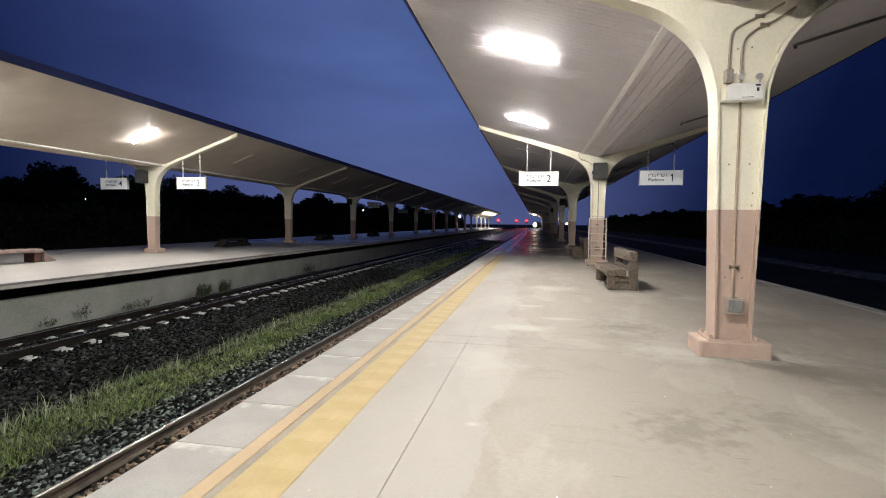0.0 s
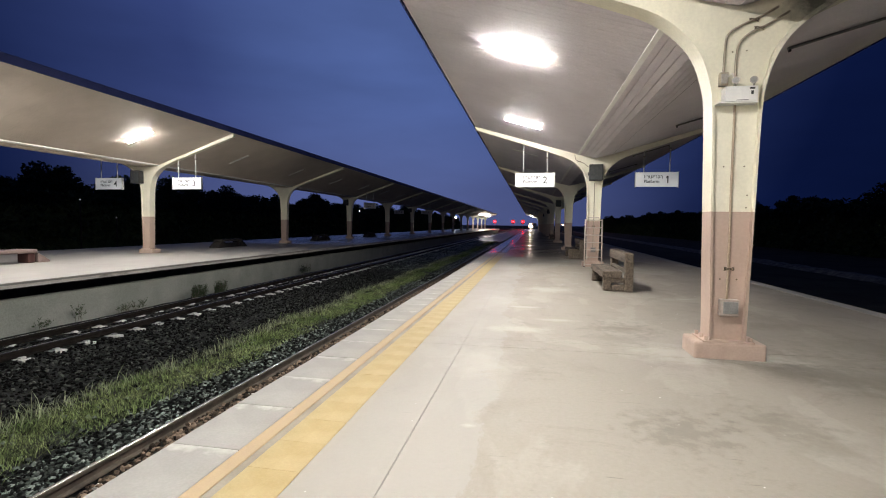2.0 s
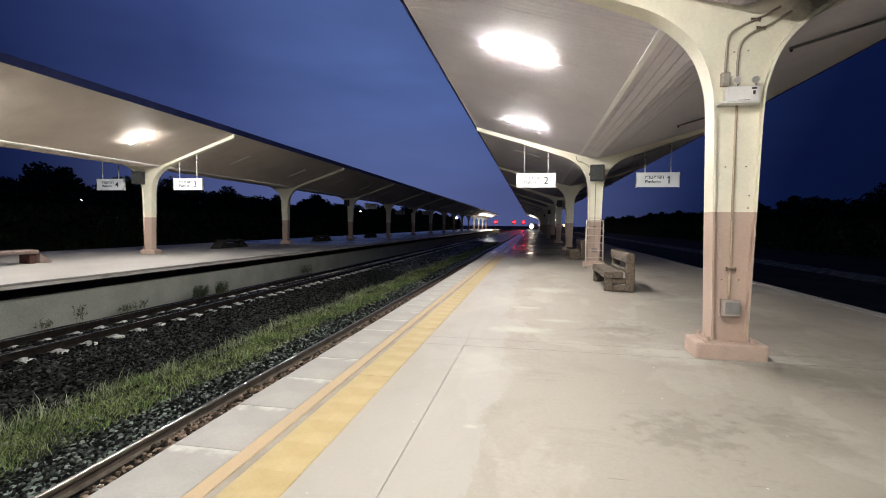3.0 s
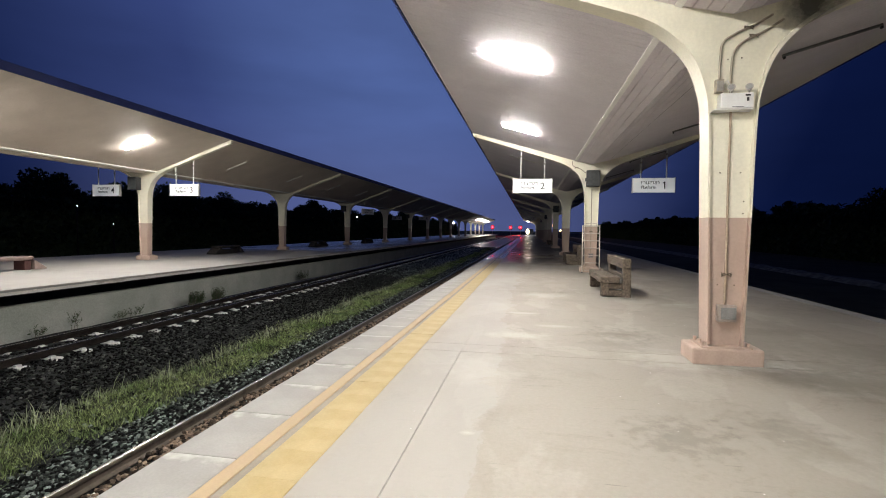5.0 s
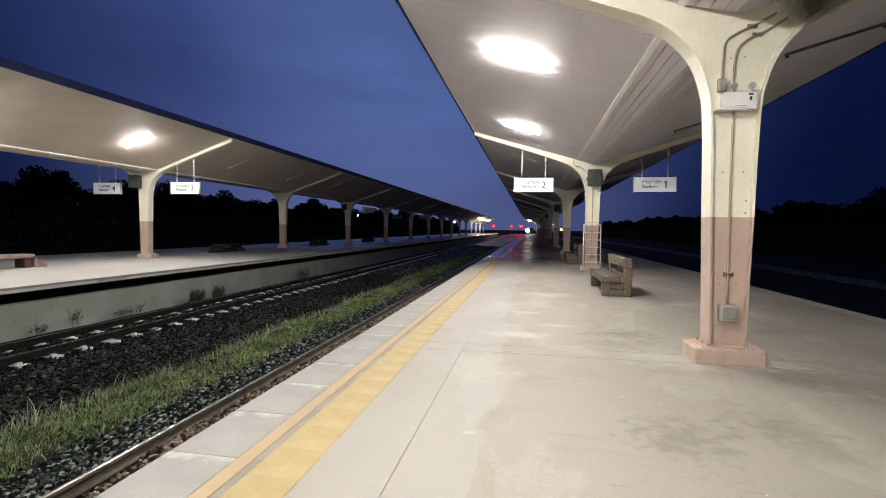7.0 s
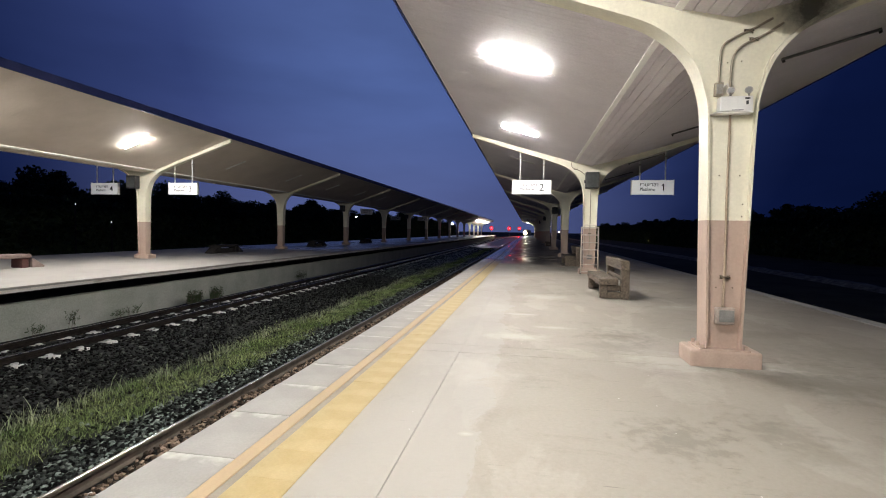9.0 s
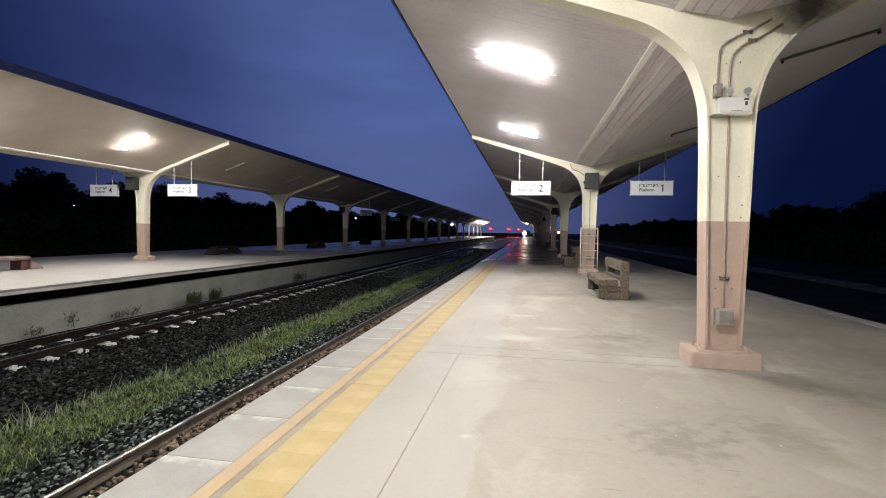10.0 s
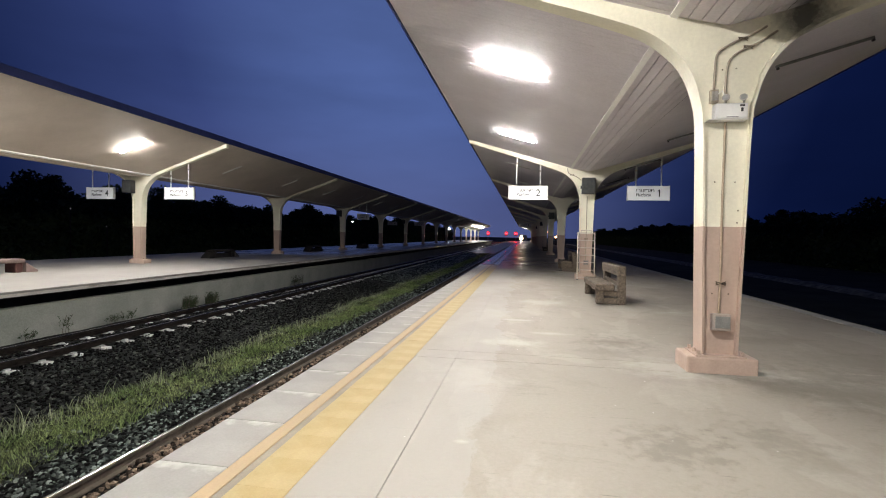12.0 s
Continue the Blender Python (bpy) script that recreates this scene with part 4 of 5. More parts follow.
    conduit("second bent brown conduit rising to the beam", [(-0.018, 0, 3.25), (-0.014, 0, 3.64), (0.020, 0, 3.82), (0.13, 0, 3.93), (0.32, 0, 4.02), (0.54, 0, 4.16)], [(0.22, 3.98, 0.09)], f - 0.018)

    so = thing("socket_box", "grey weatherproof socket box low on the column", "socket box", at=pose(x0 + 0.005, f, 0.625))
    bm = bmesh.new()
    box(bm, (0, -0.045, 0), (0.215, 0.09, 0.205), 0.012)
    part("case", bm, M_BOXTAN, so, "pinkish-grey painted case")
    bm = bmesh.new()
    box(bm, (0.008, -0.094, 0.003), (0.165, 0.012, 0.145), 0.006)
    part("cover", bm, M_GREYBOX, so, "dark grey hinged cover")
    for zz, xx in ((2.35, -0.10), (2.35, 0.13), (0.97, -0.09), (0.97, 0.10), (3.72, -0.055), (3.73, 0.10), (1.85, 0.17), (2.0, 0.175)):
        bm = bmesh.new()
        bmesh.ops.create_icosphere(bm, subdivisions=1, radius=0.010)
        solo("screw", bm, M_TIE, "small rusty screw head in the column face", "screw", pose(x0 + xx, f - 0.006, zz), group="column screws")
    # second column: conduit and socket
    f2 = COLS_A[3] - 0.085
    c2 = conduit("brown conduit down the second column", [(0.0, 0, 3.3), (0.0, 0, 2.0), (-0.01, 0, 0.75)], [(0, 1.6, 0.1)], f2 - 0.018)
    c3 = conduit("short bent conduit along the beam arm", [(-0.78, 0, 4.40), (-0.74, 0, 4.22), (-0.62, 0, 4.14), (-0.42, 0, 4.06), (-0.25, 0, 3.92)], [(-0.6, 4.13, 0.12)], f2 - 0.018)
    copy_thing(so, pose(x0, f2, 0.66))


build_column_fittings()


# ---- bench, ladder and the low benches across the tracks ----
def rough_beam(size, seed):
    """A hewn timber: rounded, slightly warped and chipped."""
    bm = bmesh.new()
    box(bm, (0, 0, 0), size, min(size) * 0.14)
    bmesh.ops.subdivide_edges(bm, edges=[e for e in bm.edges if e.calc_length() > 0.18], cuts=6, use_grid_fill=True)
    for v in bm.verts:
        v.co += 0.010 * noise.noise_vector(v.co * 3 + Vector((seed, 0, 0))) + 0.006 * noise.noise_vector(v.co * 18 + Vector((0, seed, 0)))
    return bm


def build_bench():
    """Seat along y, sitter facing -x."""
    b = thing("timber_bench", "heavy weathered grey timber bench made of thick beams", "bench", "timber benches")
    def beam(name, c, s, seed, label=""):
        ob = part(name, rough_beam(s, seed), M_TIMBER, b, label)
        ob.location = c
    beam("seat", (-0.13, 0, 0.42), (0.46, 2.38, 0.16), 1, "thick grey seat beam")
    for y, sd in ((-1.06, 2), (1.06, 3)):
        beam("front_leg", (-0.24, y, 0.18), (0.19, 0.18, 0.35), sd)
        beam("back_post", (0.27, y, 0.45), (0.19, 0.21, 0.92), sd + 4)
        beam("end_rail", (0.03, y, 0.27), (0.62, 0.15, 0.13), sd + 8)
        beam("foot_rail", (0.03, y, 0.09), (0.50, 0.12, 0.15), sd + 12)
    beam("backrest", (0.25, 0, 0.83), (0.20, 2.36, 0.25), 20, "worn thick backrest beam")
    beam("lower_back_rail", (0.25, 0, 0.50), (0.10, 2.2, 0.10), 21)
    return b


def build_ladder():
    l = thing("steel_ladder", "dusty pale steel ladder standing against a column", "ladder", at=pose(2.37, 19.42, 0))
    for s in (-1, 1):
        bm = bmesh.new()
        tube(bm, [(s * 0.325, 0, 0.0), (s * 0.315, 0.10, 1.86)], 0.026)
        part("side_rail", bm, M_LADDER, l)
        bm = bmesh.new()
        tube(bm, [(s * 0.325, 0.0, 0), (s * 0.325, 0, 0.03)], 0.032)
        part("foot", bm, M_BLACK, l)
    for k in range(7):
        z = 0.10 + k * 0.288
        bm = bmesh.new()
        tube(bm, [(-0.32, 0.1 * z / 1.86, z), (0.32, 0.1 * z / 1.86, z)], 0.02 if k else 0.015)
        part("rung", bm, M_LADDER, l)
    bm = bmesh.new()
    tube(bm, [(-0.20, 0.09, 1.82), (-0.20, 0.12, 1.93), (0.20, 0.12, 1.93), (0.20, 0.09, 1.82)], 0.016)
    part("top_hoop", bm, M_LADDER, l)


def build_low_bench(label, m_seat, m_base):
    """A low solid bench with sloping ends, its axis along y."""
    b = thing("low_bench", label, "bench", "low benches")
    bm = bmesh.new()
    box(bm, (0, 0, 0.43), (0.62, 2.1, 0.15), 0.05)
    part("seat", bm, m_seat, b, "thick seat slab")
    for s in (-1, 1):
        bm = bmesh.new()
        box(bm, (0, s * 0.86, 0.175), (0.5, 0.24, 0.35), 0.02)
        part("support", bm, m_base, b)
        bm = bmesh.new()
        vs = [bm.verts.new(v) for v in ((-0.3, s * 1.06, 0), (0.3, s * 1.06, 0), (-0.3, s * 1.06, 0.36), (0.3, s * 1.06, 0.36), (-0.3, s * 1.5, 0), (0.3, s * 1.5, 0), (-0.3, s * 1.5, 0.05), (0.3, s * 1.5, 0.05))]
        for q in ((0, 1, 3, 2), (4, 6, 7, 5), (0, 4, 5, 1), (2, 3, 7, 6), (0, 2, 6, 4), (1, 5, 7, 3)):
            bm.faces.new([vs[i] for i in q])
        bmesh.ops.recalc_face_normals(bm, faces=bm.faces[:])
        part("sloping_end", bm, m_seat, b)
    if m_seat == m_base:
        bm = bmesh.new()
        box(bm, (0, 0.0, 0.14), (0.34, 1.4, 0.28), 0.015)
        part("plinth", bm, m_seat, b)
    return b


def build_furniture():
    b = build_bench()
    b.matrix_basis = pose(2.10, 13.48, 0)
    copy_thing(b, pose(2.10, 24.9, 0))
    copy_thing(b, pose(2.45, 59.5, 0))
    build_ladder()
    lb = build_low_bench("low red-brown concrete bench with sloping ends", M_PALEBENCH, M_REDBENCH)
    lb.matrix_basis = pose(-18.35, 13.75, 0)
    # same bench shape; its colour is darkened because these bays get little light
    db = build_low_bench("low bench toned dark for the unlit bays", M_UNLIT_TONE, M_UNLIT_TONE)
    db.matrix_basis = pose(-18.9, 27.5, 0)
    for y in (41.0, 54.4):
        copy_thing(db, pose(-18.9, y, 0))


build_furniture()


# ---- ballast, grass, weeds ----
def stones(name, areas, material, label, seed):
    """Loose crushed stones strewn over areas of (x0, x1, y0, y1, z function, count, size)."""
    rng = np.random.default_rng(seed)
    g = (1 + 5 ** 0.5) / 2
    base = np.array([(-1, g, 0), (1, g, 0), (-1, -g, 0), (1, -g, 0), (0, -1, g), (0, 1, g), (0, -1, -g), (0, 1, -g), (g, 0, -1), (g, 0, 1), (-g, 0, -1), (-g, 0, 1)]) / (2 * g)
    quads = np.array([(0, 11, 5), (0, 5, 1), (0, 1, 7), (0, 7, 10), (0, 10, 11), (1, 5, 9), (5, 11, 4), (11, 10, 2), (10, 7, 6), (7, 1, 8), (3, 9, 4), (3, 4, 2), (3, 2, 6), (3, 6, 8), (3, 8, 9), (4, 9, 5), (2, 4, 11), (6, 2, 10), (8, 6, 7), (9, 8, 1)])
    V, Q, n = [], [], 0
    for x0, x1, y0, y1, zf, count, size in areas:
        for _ in range(count):
            u = rng.random()
            y = y0 + (y1 - y0) * u ** 1.6
            x = rng.uniform(x0, x1)
            s = size * rng.uniform(0.55, 1.35) * np.array([rng.uniform(.8, 1.3), rng.uniform(.8, 1.3), rng.uniform(.55, .95)])
            a, c = rng.uniform(0, math.tau), rng.uniform(-.6, .6)
            p = (base * rng.uniform(0.62, 1.25, (12, 3))) * s
            ca, sa, cc, sc = math.cos(a), math.sin(a), math.cos(c), math.sin(c)
            p = p @ np.array([[1, 0, 0], [0, cc, -sc], [0, sc, cc]]) @ np.array([[ca, -sa, 0], [sa, ca, 0], [0, 0, 1]])
            V.append(p + np.array([x, y, zf(x, y) + 0.03 * rng.random()]))
            Q.append(quads + n)
            n += 12
    me = bpy.data.meshes.new(name)
    me.from_pydata(np.concatenate(V).tolist(), [], np.concatenate(Q).tolist())
    me.materials.append(material)
    solo(name, me, None, label, "ballast", kind="stuff")


def bed_z(x, y):
    pts = [(-11.3, -1.09), (-10.75, -1.04), (-10.2, -1.0), (-9.95, -0.955), (-9.7, -1.0), (-9.2, -1.045), (-8.7, -1.05), (-8.1, -1.12), (-7.3, -1.20), (-6.6, -1.21), (-5.6, -1.20), (-5.1, -1.12), (-4.6, -1.05), (-4.0, -1.03), (-3.4, -1.03), (-2.8, -1.06)]
    z = float(np.interp(x, [p[0] for p in pts], [p[1] for p in pts]))
    return z + 0.05 * noise.noise((x * 1.3, y * 0.9, 3.1))


def blades(name, spots, material, label, category, seed):
    """Grass blades; spots: (x, y, z, height, lean)."""
    rng = np.random.default_rng(seed)
    V, Fc = [], []
    for x, y, z, h, lean in spots:
        a = rng.uniform(0, math.tau)
        dx, dy = math.cos(a), math.sin(a)
        w = 0.0022 + 0.007 * h
        n = len(V)
        V += [(x - dy * w, y + dx * w, z), (x + dy * w, y - dx * w, z),
              (x + dx * lean * .35 - dy * w * .8, y + dy * lean * .35 + dx * w * .8, z + h * .6), (x + dx * lean * .35 + dy * w * .8, y + dy * lean * .35 - dx * w * .8, z + h * .6),
              (x + dx * lean, y + dy * lean, z + h)]
        Fc += [(n, n + 1, n + 3, n + 2), (n + 2, n + 3, n + 4)]
    me = bpy.data.meshes.new(name)
    me.from_pydata(V, [], Fc)
    me.materials.append(material)
    return solo(name, me, None, label, category, kind="stuff")


def build_trackside():
    stones("ballast_stones", [(-5.5, -4.31, -8, 2.0, bed_z, 2600, 0.055), (-5.5, -4.31, 2.0, 22, bed_z, 10500, 0.047), (-6.6, -5.3, 2.5, 22, bed_z, 2500, 0.047), (-5.6, -4.31, 20, 75, bed_z, 4500, 0.07), (-9.4, -6.6, 27, 80, bed_z, 8000, 0.075)], M_STONE, "loose grey crushed-stone ballast", 11)
    stones("shaded_ballast_stones", [(-9.35, -6.4, -8, 3.5, bed_z, 4200, 0.058), (-9.35, -6.4, 3.5, 29, bed_z, 18000, 0.048), (-10.3, -9.55, 5, 28, bed_z, 2200, 0.05)], M_STONE_SHADED, "loose crushed-stone ballast with shade in its colour", 13)
    stones("brown_ballast_stones", [(-4.16, -3.3, -8, 1.5, lambda x, y: bed_z(x, y) + 0.085, 2000, 0.055), (-4.16, -3.3, 1.5, 30, lambda x, y: bed_z(x, y) + 0.085, 9500, 0.048), (-11.2, -10.5, 5, 26, bed_z, 1500, 0.05)], M_STONE_BROWN, "rust-brown ballast beside the rails", 12)
    rng = np.random.default_rng(21)
    spots = []
    while len(spots) < 160000:
        y = 1.5 + 78 * rng.random() ** 2.0 if rng.random() < 0.92 else rng.uniform(-8, 1.5)
        mid = -6.12 + 0.12 * math.sin(y * 0.9) + 0.1 * math.sin(y * 2.3 + 1)
        x = mid + 0.75 * (rng.random() + rng.random() - 1) + rng.normal(0, 0.06)
        dens = 0.5 + 0.9 * noise.noise((x * 1.4, y * 0.8, 7.0)) + 0.5 * noise.noise((x * 4, y * 3, 2.0))
        if rng.random() > dens + 0.3:
            continue
        tuft = max(0.0, noise.noise((x * 1.1, y * 0.9, 11.0)))
        h = rng.uniform(0.03, 0.11) * (1 + 1.8 * tuft)
        spots.append((x, y, bed_z(x, y) - 0.01, h, rng.uniform(0.05, 0.22) * (0.4 + 4 * h)))
    blades("grass_strip", spots, M_GRASS, "strip of green grass and weeds growing between the tracks", "grass", 22)
    spots = []
    for cx, cy, n in ((-6.75, 4.1, 30), (-6.8, 5.4, 36), (-6.6, 9.6, 40), (-6.7, 6.8, 24), (-6.5, 13.0, 24), (-6.6, 16.5, 24), (-6.6, 4.8, 26), (-6.5, 7.7, 26), (-6.55, 11.2, 22)):
        for _ in range(n):
            spots.append((cx + rng.normal(0, .09), cy + rng.normal(0, .12), -1.21, rng.uniform(.14, .38), rng.uniform(.1, .3)))
    for _ in range(5200):
        y = 2.0 + 40 * rng.random() ** 1.6
        x = -6.68 + 0.12 * math.sin(y * 0.9) + rng.normal(0, 0.13)
        spots.append((x, y, bed_z(x, y) - 0.01, rng.uniform(0.06, 0.22), rng.uniform(0.05, 0.16)))
    blades("tall_grass_tufts", spots, M_GRASS_PALE, "taller pale grass tufts beside the ballast", "grass", 23)
    for x, y, h, n, spread in ((-12.6, 16.4, 0.58, 150, 0.36), (-12.6, 17.7, 0.58, 140, 0.34), (-13.2, 11.9, 0.55, 9, 0.22), (-13.2, 10.9, 0.36, 9, 0.25), (-13.1, 13.3, 0.36, 10, 0.3), (-13.1, 14.1, 0.42, 12, 0.25), (-13.0, 26, 0.6, 60, 0.5)):
        w = thing("wall_weed", "dark wispy weed growing along the platform wall", "weed", "wall weeds", at=pose(x, y, -1.48))
        V, Fc, bm = [], [], bmesh.new()
        for k in range(n):
            a, r = rng.uniform(0, math.tau), spread * rng.random() ** 0.5
            px, py = 0.5 * r * math.cos(a), r * math.sin(a)
            hh, ln = h * rng.uniform(0.55, 1.1), rng.uniform(-0.1, 0.25)
            pts = [Vector((px, py, 0)), Vector((px, py + ln * .3, hh * .55)), Vector((px + rng.uniform(-.05, .05), py + ln, hh))]
            if k % 3 == 0:
                tube(bm, pts, 0.005, 4)
            for t in rng.uniform(0.3, 1.0, 7):
                p = pts[0].lerp(pts[1], t * 2) if t < 0.5 else pts[1].lerp(pts[2], t * 2 - 1)
                u = Vector((rng.uniform(-.5, .5), rng.uniform(-1, 1), rng.uniform(0.2, 1))).normalized() * rng.uniform(0.05, 0.11)
                v = u.cross(Vector((1, 0.2, 0.1))).normalized() * 0.012
                i = len(V)
                V += [tuple(p), tuple(p + u * .5 + v), tuple(p + u), tuple(p + u * .5 - v)]
                Fc.append((i, i + 1, i + 2, i + 3))
        tagged(part("stem_tuft", bm, M_BARK, w), kind="stuff")
        me = bpy.data.meshes.new("leaves")
        me.from_pydata(V, [], Fc)
        me.materials.append(M_LEAF)
        tagged(part("foliage", me, None, w), kind="stuff")


build_trackside()


# ---- trees and the dark ground on both sides ----
def build_tree(seed, height, spread):
    rng = np.random.default_rng(seed)
    t = thing("tree", "dark leafy tree silhouetted against the night sky", "tree", "trees behind the station")
    bm = bmesh.new()
    tube(bm, [(0, 0, 0), (0.1, 0.05, height * 0.3), (0.0, 0.1, height * 0.6)], 0.16, 8)
    tips = []
    for k in range(9):
        a = k * 2.4 + rng.uniform(-.4, .4)
        r = spread * rng.uniform(0.35, 0.95)
        z = height * rng.uniform(0.5, 0.9)
        tip = (r * math.cos(a), r * math.sin(a), z)
        tube(bm, [(0.05, 0.05, height * rng.uniform(.28, .5)), (tip[0] * .5, tip[1] * .5, z * .8), tip], 0.05, 5)
        tips.append(tip)
    part("trunk", bm, M_BARK, t)
    tips += [(0, 0, height * 0.92), (0.2 * spread, 0, height * 0.75), (-0.3 * spread, 0.2, height * 0.7), (0, 0, height * 0.45), (0.5 * spread, 0.3, height * .4), (-0.5 * spread, -0.3, height * .35)]
    V, Fc = [], []
    for c in tips:
        rad = spread * rng.uniform(0.28, 0.5)
        for _ in range(260):
            d = rng.normal(size=3)
            p = np.array(c) + d / np.linalg.norm(d) * rad * rng.random() ** 0.4 * np.array([1, 1, 0.75])
            u, v = rng.normal(size=3), rng.normal(size=3)
            u, v = 0.24 * u / np.linalg.norm(u), 0.15 * v / np.linalg.norm(v)
            i = len(V)
            V += [tuple(p - u), tuple(p + v), tuple(p + u), tuple(p - v)]
            Fc.append((i, i + 1, i + 2, i + 3))
    me = bpy.data.meshes.new("crown")
    me.from_pydata(V, [], Fc)
    me.materials.append(M_LEAF)
    part("crown", me, None, t)
    return t


def build_trees():
    kinds = [build_tree(s, h, w) for s, h, w in ((1, 9.4, 3.6), (2, 8.6, 4.1), (3, 9.0, 3.2), (4, 7.8, 3.8))]
    rnd = random.Random(9)
    used = set()
    spots = []
    y = 24.0
    while y < 330:
        low = 0.72 if y < 46 else 1.0
        spots.append((-50 - rnd.uniform(0, 7), y, low * rnd.uniform(0.82, 1.12)))
        spots.append((-58 - rnd.uniform(0, 7), y + 2.5, low * rnd.uniform(0.85, 1.15)))
        y += 4.3 + 0.012 * y
    y = 40.0
    while y < 330:
        spots.append((38 + rnd.uniform(0, 6), y, rnd.uniform(0.62, 0.95)))
        spots.append((46 + rnd.uniform(0, 6), y + 2.5, rnd.uniform(0.75, 1.0)))
        y += 4.3 + 0.012 * y
    for i, (x, y, s) in enumerate(spots):
        k = i % 4 if rnd.random() < 0.7 else rnd.randrange(4)
        m = pose(x, y, -1.55, 0, 0, rnd.uniform(0, 360))
        if k in used:
            c = copy_thing(kinds[k], m)
            c.scale = (s, s, s)
        else:
            used.add(k)
            kinds[k].matrix_basis = m
    rng = np.random.default_rng(41)
    V, Fc = [], []
    for x0, y0 in ((-47.0, 18.0), (37.0, 34.0)):
        for _ in range(80000):
            y = y0 + 300 * rng.random() ** 1.5
            z = -1.5 + 6.4 * rng.random() ** 1.2 * (0.95 + 0.30 * noise.noise((x0, y * 0.13, 0)))
            p = np.array([x0 + math.copysign(rng.uniform(-1.5, 5), x0), y, z])
            u, v = rng.normal(size=3), rng.normal(size=3)
            u, v = 0.40 * u / np.linalg.norm(u), 0.26 * v / np.linalg.norm(v)
            i = len(V)
            V += [tuple(p - u), tuple(p + v), tuple(p + u), tuple(p - v)]
            Fc.append((i, i + 1, i + 2, i + 3))
    me = bpy.data.meshes.new("undergrowth")
    me.from_pydata(V, [], Fc)
    me.materials.append(M_LEAF)
    solo("undergrowth", me, None, "black leafy undergrowth below the trees", "undergrowth", kind="stuff")
    bm = bmesh.new()
    ys = [5 + 0.8 * k for k in range(300)]
    rows = [[bm.verts.new((x + 0.3 * noise.noise((y * .2, 0, 0)), y, z + 0.12 * noise.noise((x, y * 1.7, 0)))) for x, z in ((19.6, -1.52), (20.1, -1.25), (20.7, -1.22), (21.4, -1.52))] for y in ys]
    for a, b in zip(rows, rows[1:]):
        for k in range(3):
            bm.faces.new((a[k], a[k + 1], b[k + 1], b[k])).smooth = True
    solo("stone_bank", bm, mat("dusty_bank_stone", (0.03, 0.03, 0.025), (0.15, 0.142, 0.12), 0.95, 2.2, 14, 0.6, speck=0.3), "low dusty stone bank beyond the platform", "bank", kind="structure")
    rng = np.random.default_rng(31)
    sp = [(x, y, -1.5, rng.uniform(.1, .35), rng.uniform(.05, .2)) for x, y in ((rng.uniform(7.2, 12), 9 + 14 * rng.random()) for _ in range(4000)) if noise.noise((x * .5, y * .4, 5)) > -0.05]
    blades("verge_grass", sp, M_GRASS, "rough dark grass below the platform edge", "grass", 32)


build_trees()


# ---- signals, distant lamps ----
def build_signal(label):
    s = thing("railway_signal", label, "railway signal", "red signals")
    bm = bmesh.new()
    tube(bm, [(0, 0, 0), (0, 0, 4.6)], 0.08, 10)
    part("post", bm, M_STEEL, s)
    bm = bmesh.new()
    box(bm, (0, -0.05, 5.0), (1.5, 0.28, 2.4), 0.06)
    part("backboard", bm, M_BLACK, s)
    # emissive disc much wider than a lens; its outer part imitates the halo
    bm = bmesh.new()
    bmesh.ops.create_uvsphere(bm, u_segments=32, v_segments=16, radius=0.66, matrix=Matrix.Translation((0, -0.3, 5.1)) @ Matrix.Diagonal((1, 0.3, 1, 1)))
    lamp = part("red_halo", bm, M_RED, s, "red signal lamp widened to take in its halo")
    bm = bmesh.new()
    bmesh.ops.create_uvsphere(bm, u_segments=24, v_segments=12, radius=0.34, matrix=Matrix.Translation((0, -0.42, 5.1)) @ Matrix.Diagonal((1, 0.3, 1, 1)))
    part("lens_core", bm, M_RED_CORE, lamp, "pinkish overexposed core of the lens")
    return s


def build_lamp_post(h, m, r, label):
    s = thing("lamp_post", label, "lamp post", "distant lamp posts")
    bm = bmesh.new()
    tube(bm, [(0, 0, 0), (0, 0, h)], 0.06, 8)
    part("post", bm, M_UNLIT_TONE, s)
    bm = bmesh.new()
    bmesh.ops.create_uvsphere(bm, u_segments=12, v_segments=8, radius=r, matrix=Matrix.Translation((0, 0, h + r * 0.8)))
    part("lamp", bm, m, s, "glowing lamp globe")
    return s


def build_distance():
    s = build_signal("red railway signal shining on a post beside the track")
    s.matrix_basis = pose(-5.35, 290, -1.5)
    copy_thing(s, pose(-11.1, 290, -1.5))
    copy_thing(s, pose(-21.9, 290, -1.5))
    a = build_lamp_post(3.1, M_AMBER, 0.22, "amber lamp globe on a short post far along the line")
    a.matrix_basis = pose(6.9, 112, -1.5)
    for x, y, h in ((8.5, 200, 2.9), (10.2, 200, 2.7), (5.6, 200, 2.7), (4.2, 205, 2.7), (9.0, 205, 5.2)):
        copy_thing(a, pose(x, y, -1.5)).scale = (1, 1, h / 3.1)
    w = build_lamp_post(5.2, M_SMALLWHITE, 0.34, "white lamp globe on a tall post in the distance")
    w.matrix_basis = pose(-25.2, 160, -1.5)
    w2 = build_lamp_post(6.0, M_SMALLWHITE, 0.12, "small white lamp on a tall post beyond the far platform")
    w2.matrix_basis = pose(-41.5, 112, -1.5)
    s1 = build_lamp_post(5.2, M_SMALLWHITE, 0.032, "tiny white lamp among the far trees")
    s1.matrix_basis = pose(-46, 42.2, -1.5)
    s2 = build_lamp_post(3.4, M_SMALLWHITE, 0.022, "tiny white lamp low among the far trees")
    s2.matrix_basis = pose(-46, 46.6, -1.5)


build_distance()


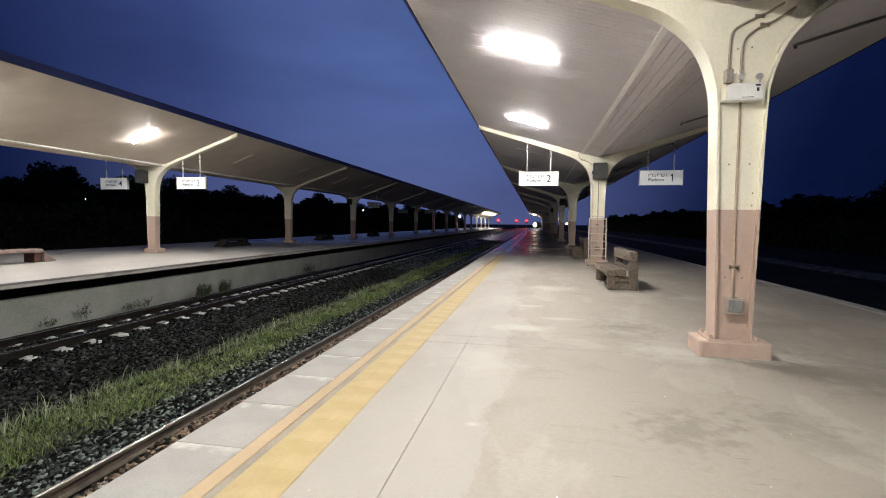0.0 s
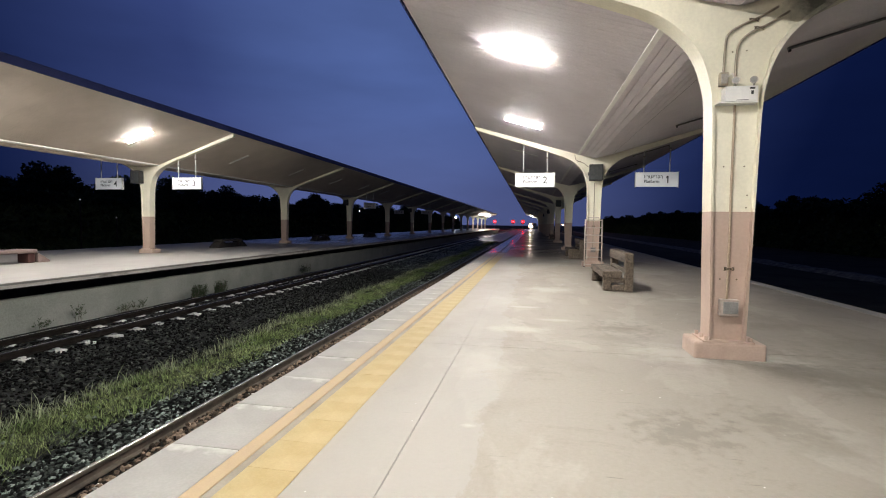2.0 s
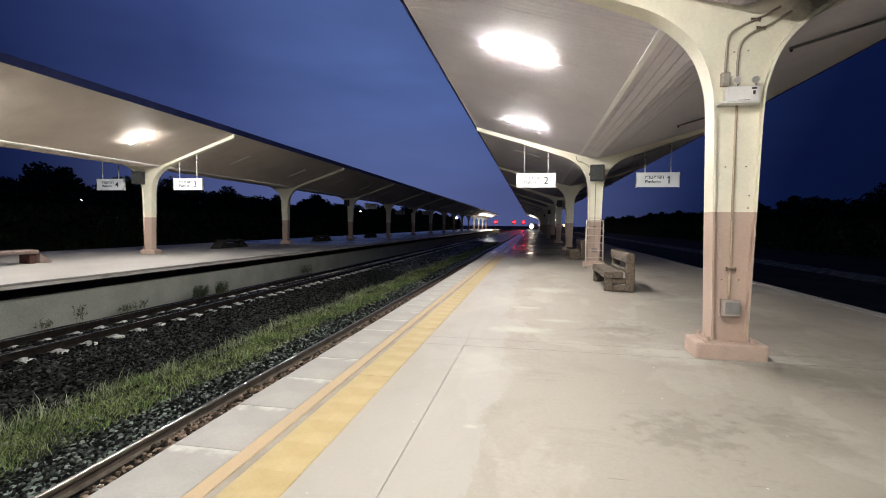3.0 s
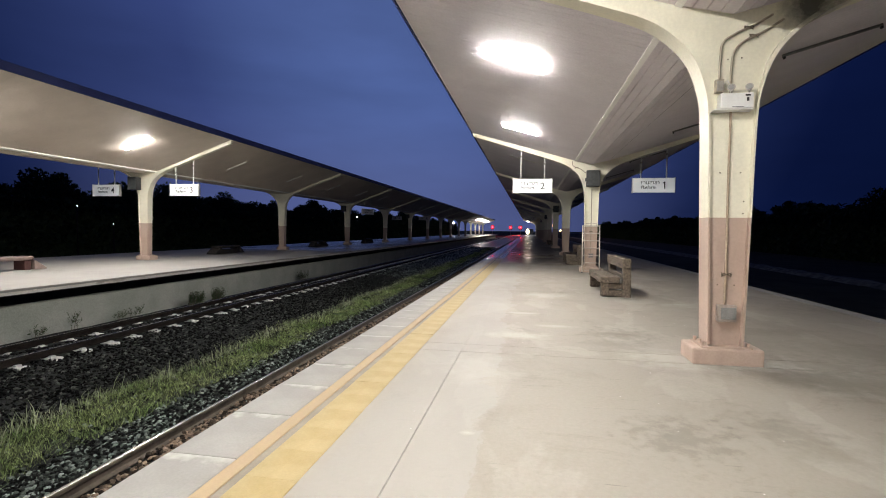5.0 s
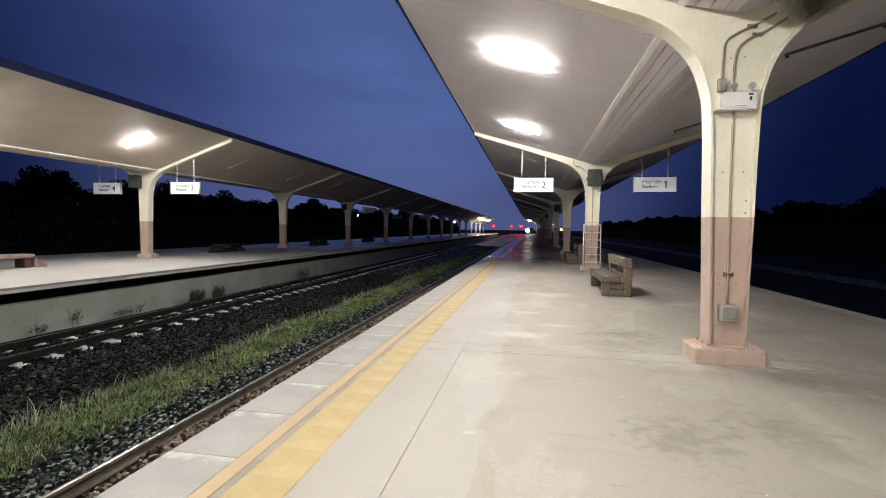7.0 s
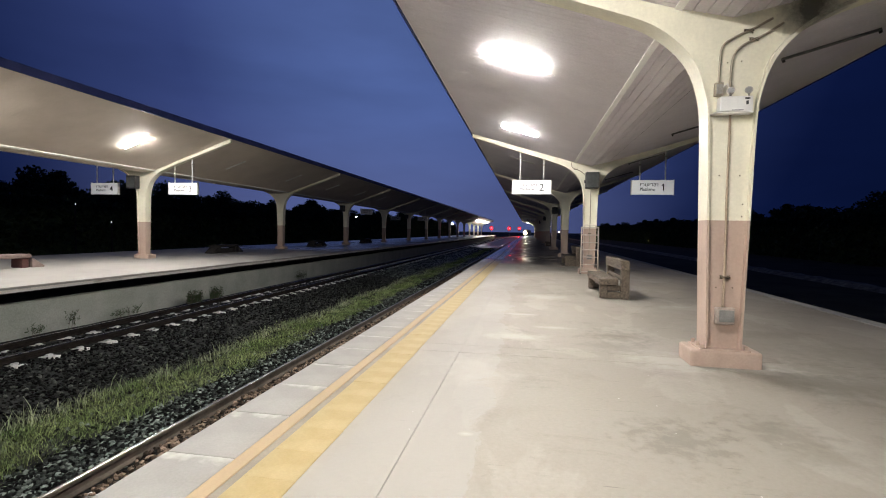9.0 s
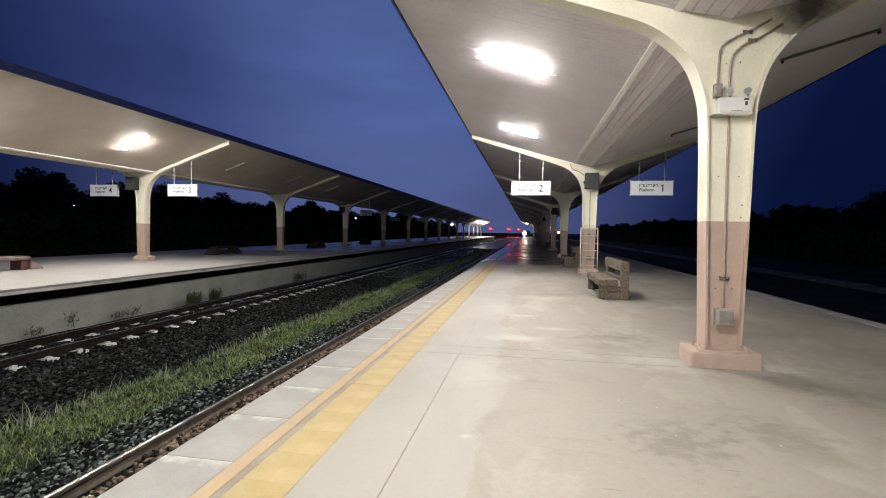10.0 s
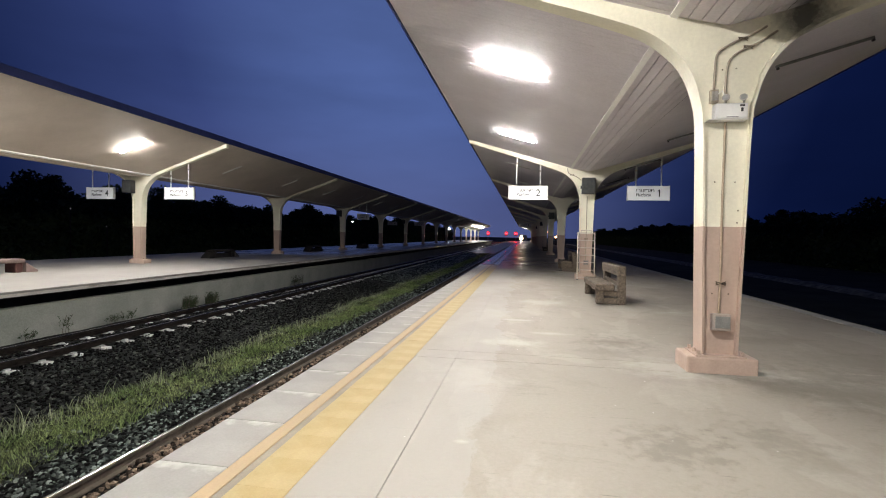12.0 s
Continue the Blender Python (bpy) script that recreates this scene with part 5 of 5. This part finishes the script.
# ---- the train ----
def build_train():
    t = thing("diesel_train", "approaching diesel train with a bright headlamp", "train")
    def body(w, h, y0, y1, z):
        bm = bmesh.new()
        sec = [(-w / 2, z), (w / 2, z), (w / 2, z + h * .72), (w * .38, z + h * .93), (w * .2, z + h), (-w * .2, z + h), (-w * .38, z + h * .93), (-w / 2, z + h * .72)]
        return sweep(bm, sec, [(0, y0, 0), (0, y1, 0)])
    part("car_body", body(2.8, 2.9, 0.0, 19.0, 0.95), M_TRAIN, t, "yellow painted car body")
    part("coach_body", body(2.8, 2.9, 19.6, 39.0, 0.95), M_TRAIN, t, "yellow painted coach")
    bm = bmesh.new()
    box(bm, (0, -0.03, 1.55), (2.7, 0.08, 0.55), 0.03)
    part("front_band", bm, M_TRAIN_RED, t, "dark red band across the nose")
    for x in (-0.75, 0.75):
        bm = bmesh.new()
        box(bm, (x, -0.03, 2.75), (0.95, 0.06, 0.75), 0.05)
        part("windscreen", bm, M_BLACK, t, "dark windscreen")
    bm = bmesh.new()
    box(bm, (0.1, -0.04, 3.42), (1.4, 0.06, 0.28), 0.02)
    part("destination_panel", bm, M_CABLIT, t, "lit panel above the windscreen")
    # emissive disc far larger than a real lens, to imitate the glare round it
    for x, z in ((0.0, 1.9),):
        bm = bmesh.new()
        bmesh.ops.create_cone(bm, cap_ends=True, segments=40, radius1=0.80, radius2=0.66, depth=0.16, matrix=Matrix.Translation((x, -0.1, z)) @ Matrix.Rotation(math.pi / 2, 4, "X"))
        part("headlamp", bm, M_HEAD, t, "warm headlamp disc widened to take in its glare")
    bm = bmesh.new()
    box(bm, (0, 0.3, 0.55), (2.5, 0.5, 0.7), 0.05)
    part("pilot", bm, M_BLACK, t)
    for y in (3.0, 16.0, 22.5, 36.0):
        bm = bmesh.new()
        box(bm, (0, y, 0.6), (2.0, 2.6, 0.5), 0.05)
        bog = part("bogie", bm, M_BLACK, t)
        for dy in (-0.9, 0.9):
            for x in (-0.53, 0.53):
                bm = bmesh.new()
                bmesh.ops.create_cone(bm, cap_ends=True, segments=20, radius1=0.42, radius2=0.42, depth=0.12, matrix=Matrix.Translation((x, y + dy, 0.42)) @ Matrix.Rotation(math.pi / 2, 4, "Y"))
                part("wheel", bm, M_STEEL, bog)
    return t


train = build_train()


def motions():
    rows = []
    for k in range(13):
        y = 300.0 - 2.2 * k
        slope = 8.5 * 2 * (y - 200) / 160 ** 2
        rows.append((float(k), pose(track_x(-3.76, y), y, RAIL_Z + 0.004, 0, 0, -math.degrees(math.atan(slope)))))
    walk(train, rows)


motions()
